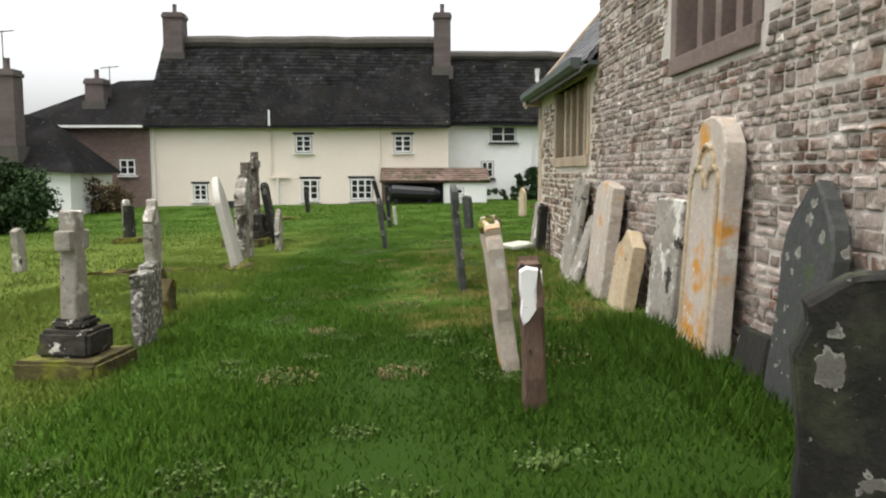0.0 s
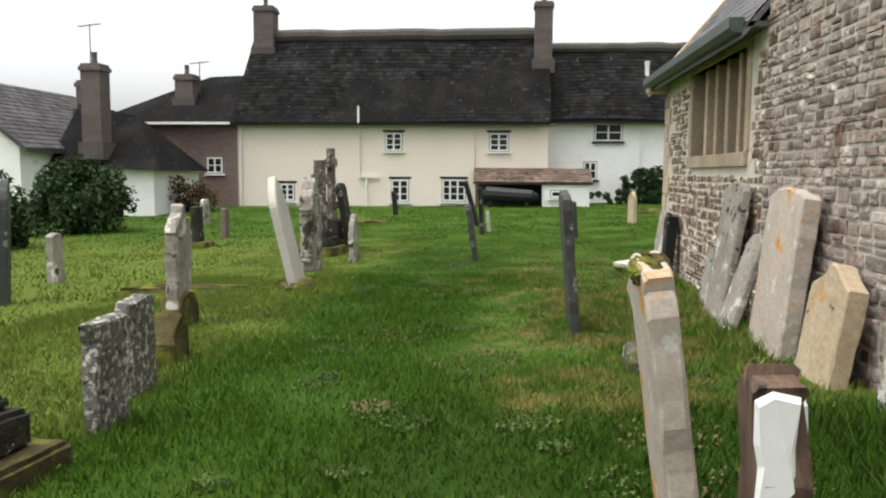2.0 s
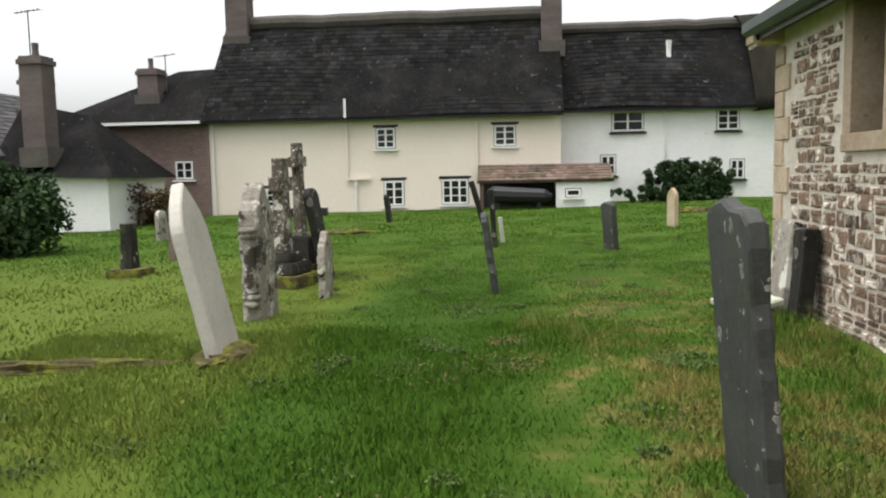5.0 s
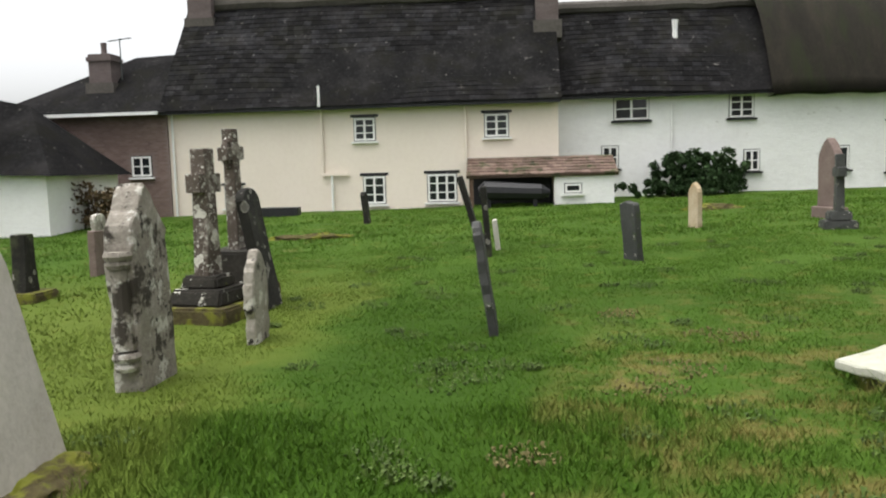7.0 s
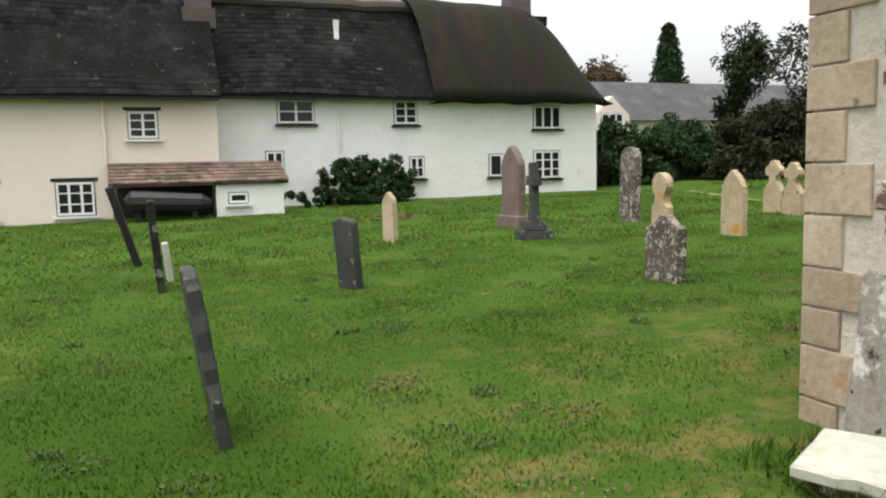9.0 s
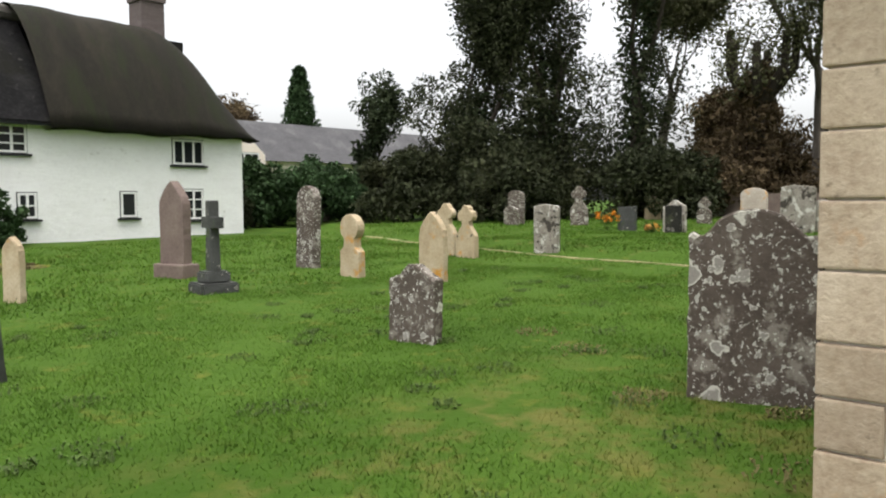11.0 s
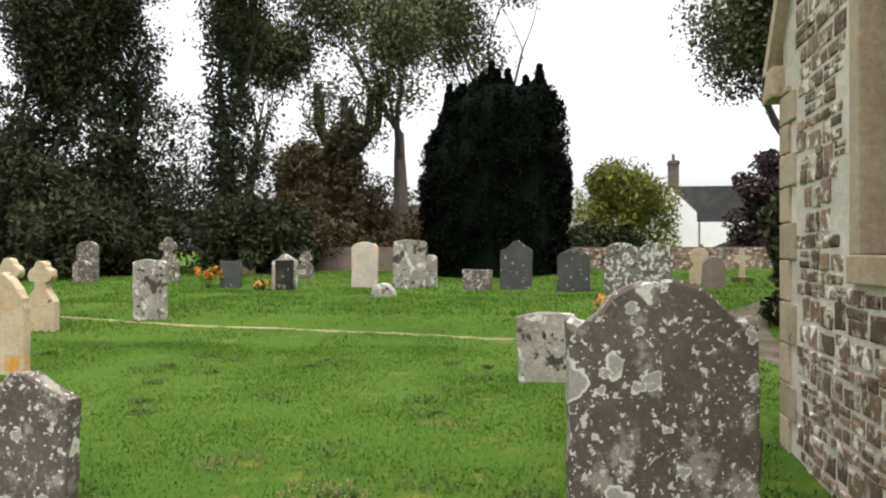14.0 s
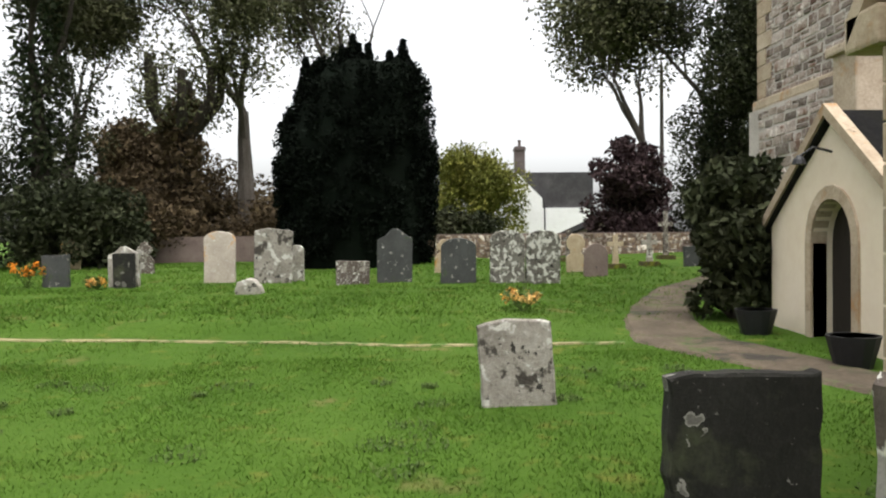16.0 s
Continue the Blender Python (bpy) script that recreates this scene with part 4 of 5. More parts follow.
# ---- leaves and plants ----
def leaf_cloud(name, centers, radii, count, size, material, parent=None, seed=1, flat=1.0):
    """Small leaf quads scattered round the given centres; one joined mesh."""
    g = np.random.default_rng(seed)
    c, r = np.array(centers, float), np.array(radii, float)
    k = g.integers(0, len(c), count)
    d = g.normal(size=(count, 3))
    d /= np.linalg.norm(d, axis=1)[:, None]
    p = c[k] + d * (r[k] * g.uniform(0.25, 1.0, count) ** 0.5)[:, None] * np.array([1, 1, flat])
    a = g.normal(size=(count, 3))
    a /= np.linalg.norm(a, axis=1)[:, None]
    b = np.cross(a, g.normal(size=(count, 3)))
    b /= np.linalg.norm(b, axis=1)[:, None]
    s = (size * g.uniform(0.6, 1.5, count))[:, None]
    v = np.stack([p - a * s, p + b * s * 0.45, p + a * s, p - b * s * 0.45], 1).reshape(-1, 3)
    f = np.arange(count * 4).reshape(-1, 4)
    return tagged(raw(name, v.tolist(), f.tolist(), material, parent), kind="stuff")


def grow(bm, base, way, length, radius, depth, g, tips, spread=0.6, up=0.25):
    pts, rad, p, d = [base.copy()], [radius], base.copy(), way.normalized()
    for i in range(5):
        d = (d + Vector((g.uniform(-1, 1), g.uniform(-1, 1), g.uniform(-0.4, 0.8))) * (0.05 if radius > 0.35 else 0.17)).normalized()
        p = p + d * length / 5
        pts.append(p.copy())
        rad.append(radius * (1 - 0.11 * (i + 1)))
    tube(bm, pts, rad, 8 if depth > 2 else 5)
    if depth <= 0:
        tips.append((tuple(p), length))
        return
    for k in range(g.choice((2, 3, 3))):
        i = g.choice((2, 3, 4, 5)) if k else 5
        s = Vector((g.uniform(-1, 1), g.uniform(-1, 1), g.uniform(-0.2, 0.9))) * spread
        grow(bm, pts[i], d + s + Vector((0, 0, up)), length * g.uniform(0.55, 0.8), rad[i] * 0.68, depth - 1, g, tips, spread, up)
    if depth <= 2:
        tips += [(tuple(pts[k]), length) for k in ((2, 3, 4, 5) if depth == 1 else (4, 5))]


def tree(x, y, h, r0, leaf, bark, leaves, label, seed, size=0.16, clump=0.9, depth=4, spread=0.75, trunk=0.36, ivy=0, skirt=0):
    root = tagged(new("tree"), label, "tree", "trees round the churchyard")
    root.location = (x, y, ground_z(x, y) - 0.1)
    g = random.Random(seed)
    bm, tips = bmesh.new(), []
    grow(bm, Vector((0, 0, 0)), Vector((g.uniform(-0.06, 0.06), g.uniform(-0.06, 0.06), 1)), h * trunk, r0, depth, g, tips, spread)
    part("trunk", bm, M[bark], root)
    c, r = [t[0] for t in tips], [max(0.5, clump * g.uniform(0.6, 1.3)) for t in tips]
    leaf_cloud("crown", c, r, int(leaves * 1.9), size * 0.66, M[leaf], root, seed)
    if skirt:
        n = 60
        cs_ = []
        for _ in range(n):
            a, q = g.uniform(0, 6.28), skirt * g.random() ** 0.5
            cs_.append((q * math.cos(a), q * math.sin(a), h * g.uniform(0.05, 0.5) * (1 - 0.25 * q / skirt)))
        leaf_cloud("lower_foliage", cs_, [g.uniform(0.6, 1.3) for _ in cs_], int(leaves * 0.9), size * 0.72, M[leaf], root, seed + 2)
    if ivy:
        n = 26
        leaf_cloud("ivy", [(0, 0, ivy * i / n) for i in range(n)], [r0 + 0.35 + 0.5 * g.random() for _ in range(n)], 2600, 0.16, M["leaf_ivy"], root, seed + 1)
    return root


def bush(x, y, rx, ry, h, leaf, label, count, seed, size=0.12, name="bush", clumps=60, cat="bush"):
    root = tagged(new(name), label, cat, "bushes round the churchyard")
    root.location = (x, y, ground_z(x, y))
    g = random.Random(seed)
    bm = bmesh.new()
    c, r = [], []
    for _ in range(clumps):
        a, q = g.uniform(0, 6.28), g.random() ** 0.5
        z = h * g.uniform(0.12, 0.85) * (1 - 0.35 * q * q)
        c.append((rx * 0.8 * q * math.cos(a), ry * 0.8 * q * math.sin(a), z))
        r.append(min(rx, ry, h) * g.uniform(0.16, 0.38))
    for k in range(9):
        tube(bm, [Vector((g.uniform(-0.15, 0.15), g.uniform(-0.15, 0.15), -0.1)), Vector(c[k]) * 0.5, Vector(c[k])], [0.05, 0.03, 0.012], 5)
    part("stems", bm, M["bark_dark"], root)
    leaf_cloud("foliage", c, r, count, size, M[leaf], root, seed)
    return root


# the clipped dark yew
yew = tagged(new("yew_tree"), "dense dark columnar yew with a ragged flat top", "tree")
yew.location = (33.4, 10.5, ground_z(33.4, 10.5))
g = random.Random(3)
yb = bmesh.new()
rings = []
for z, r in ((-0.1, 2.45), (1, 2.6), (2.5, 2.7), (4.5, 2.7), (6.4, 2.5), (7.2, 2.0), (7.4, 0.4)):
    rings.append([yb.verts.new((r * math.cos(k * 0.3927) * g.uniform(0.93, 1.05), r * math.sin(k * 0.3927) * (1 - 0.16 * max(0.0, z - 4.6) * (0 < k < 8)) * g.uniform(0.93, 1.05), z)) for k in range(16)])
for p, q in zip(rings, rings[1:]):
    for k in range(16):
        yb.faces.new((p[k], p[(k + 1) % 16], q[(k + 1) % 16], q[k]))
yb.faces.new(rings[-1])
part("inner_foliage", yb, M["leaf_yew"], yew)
cs, rs = [], []
for _ in range(620):
    a, z = g.uniform(0, 6.28), g.uniform(0.1, 7.2)
    r = (2.52 + 0.25 * math.sin(math.pi * min(z, 6.5) / 7)) * (1 if z < 6.4 else 1 - (z - 6.4) * 0.2) * (1 - 0.16 * max(0.0, z - 4.6) * max(0.0, math.sin(a)))
    cs.append((r * math.cos(a), r * math.sin(a), z))
    rs.append(0.36)
for _ in range(46):
    a, q = g.uniform(0, 6.28), g.random() ** 0.5 * 2.0
    tall = g.uniform(0.2, 0.5) if g.random() < 0.75 else g.uniform(0.6, 0.9)
    for k in range(10):
        cs.append((q * math.cos(a), q * math.sin(a), 6.8 - 0.45 * max(0.0, q * math.sin(a)) + tall * k / 5))
        rs.append(0.42 - 0.034 * k)
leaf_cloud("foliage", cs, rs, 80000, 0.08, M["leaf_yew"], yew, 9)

tree(42.5, 16.4, 21, 0.55, "leaf_ash", "bark", 13000, "tall pale-barked ash with thinning leaves", 21, 0.16, 1.5, 5, 0.95, 0.34)
tree(36.3, 23.4, 20, 0.55, "leaf_dark", "bark_dark", 8500, "tall dark tree with ivy-covered trunk", 22, 0.13, 1.1, 4, 0.7, 0.34, ivy=11, skirt=2.4)
tree(33.8, 27.6, 19, 0.5, "leaf_dark", "bark_dark", 11000, "tall dark tree thick with leaves", 23, 0.14, 1.15, 4, 0.8, 0.32, ivy=8, skirt=3.4)
tree(31.4, 30.2, 17, 0.5, "leaf_dark", "bark_dark", 19000, "broad dark evergreen tree", 24, 0.14, 1.15, 4, 0.85, 0.28, ivy=6, skirt=3.2)
tree(40.5, 24.5, 20, 0.45, "leaf_ash", "bark", 9000, "tall tree losing its leaves", 27, 0.18, 1.1, 5, 0.7, 0.30)
tree(46.0, 11.8, 20, 0.4, "leaf_ash", "bark_dark", 10000, "tall sparse tree behind the yew", 29, 0.18, 1.1, 5, 0.8, 0.38)
tree(44.2, -3.2, 20, 0.55, "leaf_ash", "bark", 10500, "tall tree with sparse grey-green leaves", 25, 0.19, 1.9, 5, 0.75, 0.27)
tree(41.5, -6.4, 19, 0.5, "leaf_dark", "bark_dark", 13000, "dark ivy-clad tree beyond the tower", 26, 0.13, 1.1, 4, 0.7, 0.34, ivy=12, skirt=2.4)
tree(38.5, -8.6, 18, 0.5, "leaf_dark", "bark_dark", 13000, "dark leafy tree beyond the tower", 30, 0.14, 1.2, 4, 0.7, 0.3, ivy=9, skirt=3.2)
tree(58.5, 4.4, 12.5, 0.3, "leaf_yellow", "bark", 15000, "rounded tree turning yellow", 28, 0.17, 1.3, 4, 0.9, 0.2, skirt=3.8)
tree(52, 24.0, 14, 0.3, "leaf_brown", "bark", 16000, "bushy autumn tree with brown leaves", 31, 0.2, 1.2, 4, 0.9, 0.22, skirt=3.2)
tree(29.5, 36.0, 7.5, 0.2, "leaf_ivy", "bark_dark", 3000, "slim young tree with tufted crown", 32, 0.16, 0.6, 3, 0.5, 0.4, ivy=4)
tree(31.5, 53, 15, 0.35, "leaf_brown", "bark", 14000, "round autumn tree behind the cottages", 33, 0.22, 1.3, 4, 0.9, 0.2, skirt=3.4)
# pollard
pr_ = tagged(new("tree"), "pollarded trunk with stubby upright limbs and ivy", "tree", "trees round the churchyard")
pr_.location = (40.2, 18.9, ground_z(40.2, 18.9))
pb = bmesh.new()
tube(pb, [Vector((0, 0, -0.2)), Vector((0.1, 0.1, 3)), Vector((0, 0, 6.3))], [0.6, 0.5, 0.5], 9)
for a in range(6):
    q = a * 1.05 + 0.5 * math.sin(a * 2.3)
    o = Vector((math.cos(q), math.sin(q), 0))
    tube(pb, [Vector((0, 0, 5.4)), o * 0.9 + Vector((0, 0, 6.3)), o * (1.2 + 0.1 * a) + Vector((0, 0, 7.2)), o * (1.2 + 0.13 * a) + Vector((0, 0, 8.3 + 0.5 * (a % 3))), o * (1.22 + 0.13 * a) + Vector((0, 0, 8.4 + 0.5 * (a % 3)))], [0.34, 0.27, 0.21, 0.19, 0.1], 8)
part("trunk", pb, M["bark_dark"], pr_)
leaf_cloud("ivy", [(0.3 * math.cos(i), 0.3 * math.sin(i), 0.28 * i) for i in range(26)], [0.9] * 26, 5000, 0.16, M["leaf_brown"], pr_, 8)
leaf_cloud("sprouting_foliage", [(1.7 * math.cos(i * 2.4), 1.7 * math.sin(i * 2.4), 6.2 + 0.1 * i) for i in range(34)], [0.8] * 34, 3400, 0.1, M["leaf_ash"], pr_, 18)
# conifer
co = tagged(new("conifer"), "tall dark conical conifer behind the roofs", "tree", "trees round the churchyard")
co.location = (36.5, 50.5, 0)
cb = bmesh.new()
tube(cb, [Vector((0, 0, -0.5)), Vector((0, 0, 5)), Vector((0, 0, 11))], [0.25, 0.15, 0.03], 7)
part("trunk", cb, M["bark_dark"], co)
leaf_cloud("foliage", [(0.75 * (1 - i / 30) * math.cos(i * 2.4), 0.75 * (1 - i / 30) * math.sin(i * 2.4), 1 + i * 0.34) for i in range(30)], [2.3 * (1 - i / 33) + 0.2 for i in range(30)], 16000, 0.14, M["leaf_laurel"], co, 5)
# hedges and undergrowth
for i, (x, y, rx, ry, h, leaf) in enumerate([
        (30.5, 26.5, 4, 3, 4.0, "leaf_dark"), (35, 21.5, 3.5, 3, 4.2, "leaf_dark"), (33.5, 31.5, 5, 3.5, 5.5, "leaf_dark"), (39, 20.5, 3, 3, 3.6, "leaf_brown"), (27.5, 31.2, 3.2, 2.4, 4.2, "leaf_dark"),
        (41.5, 15, 3, 3, 3.4, "leaf_brown"), (46, 19, 4, 4, 5.5, "leaf_brown"), (24.5, 33.5, 2.8, 1.8, 3.2, "leaf_laurel"), (21.8, 35.6, 2.0, 1.6, 3.8, "leaf_laurel"), (19.8, 34.5, 1.0, 1.2, 2.6, "leaf_dark"), (26.2, 37, 3, 2, 4.0, "leaf_laurel"),
        (40.5, -1.6, 2.2, 2.2, 6.0, "leaf_purple"), (38, -6.0, 3, 2.5, 4.5, "leaf_dark"), (44, -9, 4, 4, 7, "leaf_dark"), (42, 6.3, 2, 2, 2.2, "leaf_dark"), (37, 29, 4, 4, 6.5, "leaf_dark")]):
    bush(x, y, rx, ry, h, leaf, "dense overgrown shrubs under the trees", 13000, 40 + i, 0.12, "shrub")
bush(16.7, 2.9, 0.95, 0.85, 3.3, "leaf_dark", "tall dark evergreen bush beside the porch", 11000, 60, 0.09, clumps=90)
bush(8.1, 31.1, 2.3, 0.8, 2.2, "leaf_laurel", "dark rambling bush against the white cottage", 9000, 61, 0.09, clumps=90)
bush(7.0, 30.6, 3.2, 0.5, 0.85, "leaf_laurel", "low brambles along the white cottage wall", 5000, 66, 0.08)
bush(-13.3, 15.4, 1.8, 1.6, 2.7, "leaf_laurel", "rounded glossy evergreen bush by the white house", 12000, 62, 0.09, clumps=100)
bush(-12.9, 9.9, 1.3, 1.3, 2.3, "leaf_laurel", "leafy evergreen bush at the yard's edge", 7000, 63, 0.09)
bush(-14.3, 25.5, 1.8, 1.2, 1.9, "leaf_brown", "thin brown shrub by the brick house", 2500, 64, 0.09)


def flowers(x, y, h, r, leaf, label, seed):
    root = tagged(new("flower_bunch"), label, "flowers", "flowers on graves")
    root.location = (x, y, ground_z(x, y))
    g = random.Random(seed)
    bm = bmesh.new()
    tips = []
    for _ in range(14):
        p = Vector((g.uniform(-r, r), g.uniform(-r, r), h * g.uniform(0.6, 1)))
        tube(bm, [Vector((0, 0, -0.02)), p * 0.6, p], [0.008, 0.007, 0.006], 4)
        tips.append(tuple(p))
    part("stems", bm, M["weed"], root)
    leaf_cloud("petals", tips, [0.09] * len(tips), 420, 0.035, M[leaf], root, seed)
    leaf_cloud("leaves", tips, [0.16] * len(tips), 160, 0.05, M["weed"], root, seed + 1)


flowers(24.3, 18.25, 0.62, 0.3, "flower_orange", "bunch of bright orange flowers beside a headstone", 1)
flowers(17.6, 6.4, 0.36, 0.3, "flower_mix", "bunch of red and yellow flowers in the grass", 2)
flowers(23.8, 16.3, 0.25, 0.16, "flower_mix", "small bunch of yellow flowers by a tablet", 3)

# ---- cottages ----
def cottage_window(parent, x0, x1, z0, z1, y, cols, rows, frame_mat="white_paint", sill="white_paint"):
    """A casement in a wall facing -y, at plane y."""
    f = boxed("window", (x0 - 0.03, x1 + 0.03, y - 0.012, y + 0.03, z0 - 0.03, z1 + 0.03), M["black"], parent)
    fb = bmesh.new()
    t = 0.075
    box(fb, x0, x1, y - 0.05, y - 0.014, z0, z0 + t)
    box(fb, x0, x1, y - 0.05, y - 0.014, z1 - t, z1)
    for i in range(cols + 1):
        c = x0 + (x1 - x0) * i / cols
        a, b = (c, c + t) if i == 0 else (c - t, c) if i == cols else (c - t * 0.55, c + t * 0.55)
        box(fb, a, b, y - 0.052, y - 0.016, z0 + t, z1 - t)
    for j in range(1, rows):
        c = z0 + (z1 - z0) * j / rows
        box(fb, x0 + t, x1 - t, y - 0.046, y - 0.018, c - 0.022, c + 0.022)
    part("frame", fb, M[frame_mat], f)
    for i in range(cols):
        for j in range(rows):
            a, b = x0 + (x1 - x0) * i / cols, x0 + (x1 - x0) * (i + 1) / cols
            c, d = z0 + (z1 - z0) * j / rows, z0 + (z1 - z0) * (j + 1) / rows
            boxed("pane", (a + 0.02, b - 0.02, y - 0.026, y - 0.022, c + 0.012, d - 0.012), M["glass"], f)
    boxed("sill", (x0 - 0.12, x1 + 0.12, y - 0.14, y - 0.003, z0 - 0.11, z0 - 0.033), M[sill], f)
    return f


def chimney(parent, x, y, z0, z1, w, mat="chimney_brick", pots=1):
    bm = bmesh.new()
    box(bm, x - w / 2, x + w / 2, y - w / 2, y + w / 2, z0, z1 - 0.3, 0.01)
    box(bm, x - w / 2 - 0.06, x + w / 2 + 0.06, y - w / 2 - 0.06, y + w / 2 + 0.06, z1 - 0.3, z1 - 0.12, 0.01)
    box(bm, x - w / 2, x + w / 2, y - w / 2, y + w / 2, z1 - 0.12, z1, 0.01)
    c = part("chimney", bm, M[mat], parent)
    pb = bmesh.new()
    for k in range(pots):
        px = x + (k - (pots - 1) / 2) * 0.35
        tube(pb, [Vector((px, y, z1 - 0.02)), Vector((px, y, z1 + 0.25)), Vector((px, y, z1 + 0.5))], [0.14, 0.11, 0.13], 9)
    part("chimney_pot", pb, M["chimney_brick"], c)
    boxed("flashing", (x - w / 2 - 0.12, x + w / 2 + 0.12, y - w / 2 - 0.12, y + w / 2 + 0.12, z0, z0 + 0.22 + 0.5), M["ridge"], c)
    return c


def pipe(parent, x, y, z0, z1, mat):
    part("downpipe", tube(bmesh.new(), [Vector((x, y, z0)), Vector((x, y, (z0 + z1) / 2)), Vector((x, y, z1))], [0.05] * 3, 8), M[mat], parent)


hr = random.Random(17)
# cream cottage
cream = tagged(new("cottage"), "long cream-rendered cottage with dark slate roof", "house", "row of cottages")
boxed("wall", (-13.15, 2.4, 30, 36.6, -0.8, 4.2), M["cream"], cream)
rf = bmesh.new()
prism(rf, [(29.45, 3.98), (33.4, 8.72), (33.4, 8.3), (29.7, 3.9)], 'x', -13.3, 2.5)
prism(rf, [(37.2, 3.98), (33.4, 8.72), (33.4, 8.3), (36.9, 3.9)], 'x', -13.3, 2.5)
prism(rf, [(30, 4.2), (36.6, 4.2), (33.4, 8.3)], 'x', -13.15, -12.85)
croof = part("roof", rf, M["roof_slate"], cream)
slates("slate_course", -13.3, 2.5, (29.45, 4.0), (33.4, 8.75), 23, 0.36, M["roof_slate"], croof, hr, wave=0.14)
boxed("fascia", (-13.25, 2.45, 29.5, 29.62, 3.84, 3.98), M["black"], cream)
tb = bmesh.new()
tube(tb, [Vector((-13.2 + i * 1.12, 33.35, 8.78 + 0.1 * noise.noise((i * 0.6, 2, 0)))) for i in range(15)], [0.36] * 15, 10)
part("roof_ridge", tb, M["ridge"], croof)
chimney(cream, -12.6, 33.2, 7.4, 10.3, 1.05, pots=1)
chimney(cream, 2.15, 32.4, 6.6, 10.2, 0.9, pots=1)
for a, b, c, d, n, r in [(-5.6, -4.78, 2.62, 3.5, 2, 3), (-0.45, 0.46, 2.62, 3.5, 2, 3), (-5.3, -4.45, 0.12, 1.2, 2, 3), (-2.75, -1.62, 0.15, 1.22, 3, 3), (-10.95, -10.25, 0.1, 0.95, 2, 3)]:
    cw = cottage_window(cream, a, b, c, d, 30, n, r)
    boxed("lintel", (a - 0.14, b + 0.14, 29.965, 29.995, d + 0.035, d + 0.14), M["black"], cw, "dark timber lintel")
pipe(cream, -12.95, 29.9, -0.5, 4.0, "white_paint")
pipe(cream, -6.9, 29.9, 1.3, 4.2, "cream")
pipe(cream, -6.55, 29.88, -0.5, 1.3, "white_paint")
pipe(cream, -1.2, 29.9, 1.7, 3.9, "cream")
boxed("downpipe_bend", (-6.95, -5.9, 29.84, 29.96, 1.27, 1.37), M["cream"], cream)
pipe(cream, -6.85, 29.4, 3.95, 4.75, "white_paint")
# lean-to
lean = tagged(new("lean_to"), "low lean-to with mossy pink tiled roof", "outbuilding")
lr = bmesh.new()
prism(lr, [(28.3, 1.12), (29.98, 1.78), (29.98, 1.68), (28.35, 1.03)], 'x', -1.15, 4.45)
lroof = part("roof", lr, M["pink_tile"], lean)
slates("tile_course", -1.15, 4.45, (28.3, 1.13), (29.98, 1.79), 6, 0.3, M["pink_tile"], lroof, hr)
boxed("front_wall", (2.1, 4.3, 28.45, 28.6, -0.5, 1.03), M["whitewash"], lean)
boxed("side_wall", (4.15, 4.3, 28.6, 29.97, -0.5, 1.05), M["whitewash"], lean)
boxed("post", (-1.05, -0.9, 28.4, 28.55, -0.5, 1.05), M["post_wood"], lean)
boxed("back_panel", (-1.0, 2.1, 29.8, 29.95, -0.5, 1.6), M["black"], lean)
cottage_window(lean, 2.5, 3.1, 0.42, 0.75, 28.45, 1, 1)
tk = bmesh.new()
tube(tk, [Vector((-0.7, 28.1, 0.55)), Vector((-0.5, 28.1, 0.58)), Vector((1.6, 28.1, 0.48)), Vector((1.9, 28.1, 0.45))], [0.15, 0.36, 0.30, 0.12], 10)
box(tk, -0.4, -0.25, 27.95, 28.25, -0.25, 0.4)
box(tk, 1.3, 1.45, 27.95, 28.25, -0.25, 0.4)
tagged(part("tank", tk, M["black"]), "long dark plastic tank under the lean-to roof", "tank")

# white cottage
white = tagged(new("cottage"), "whitewashed cottage with slate and thatched roof", "house", "row of cottages")
boxed("wall", (2.41, 18.7, 31.9, 38.2, -0.6, 4.3), M["whitewash"], white)
wr = bmesh.new()
prism(wr, [(31.35, 4.2), (35.0, 8.25), (35.0, 7.9), (31.6, 4.1)], 'x', 2.51, 11.3)
prism(wr, [(38.7, 4.2), (35.0, 8.25), (35.0, 7.9), (38.4, 4.1)], 'x', 2.51, 18)
wroof = part("roof", wr, M["roof_slate"], white)
slates("slate_course", 2.51, 11.2, (31.35, 4.22), (35.0, 8.28), 19, 0.36, M["roof_slate"], wroof, hr, wave=0.16)
tb = bmesh.new()
tube(tb, [Vector((2.6 + i * 0.72, 34.95, 8.3 + 0.09 * noise.noise((i * 0.6, 7, 0)))) for i in range(20)], [0.3] * 20, 10)
part("roof_ridge", tb, M["ridge"], wroof)
boxed("fascia", (2.45, 11.0, 31.4, 31.5, 4.06, 4.18), M["black"], white)
# thatch: a rounded skin with a drooping hip
tv, tf = [], []
NU, NV = 40, 16
for i in range(NU + 1):
    u = i / NU
    for j in range(NV + 1):
        v = j / NV
        x = 10.9 + u * 8.2
        e = max(0.0, (u - 0.55) / 0.45)
        top = 8.7 - 0.1 * u - 3.9 * e ** 2.6
        yy = 31.2 + 3.9 * v
        z = 4.05 + (top - 4.05) * (math.sin(v * math.pi / 2) ** 0.9) + 0.1 * noise.noise((x * 0.7, yy * 0.7, 3))
        tv.append((x + (0.25 * e if v < 1 else 0), yy + (1.1 * e ** 2 * (1 - v)) * 0.3, z))
for i in range(NU):
    for j in range(NV):
        a = i * (NV + 1) + j
        tf.append((a, a + NV + 1, a + NV + 2, a + 1))
o = len(tv)
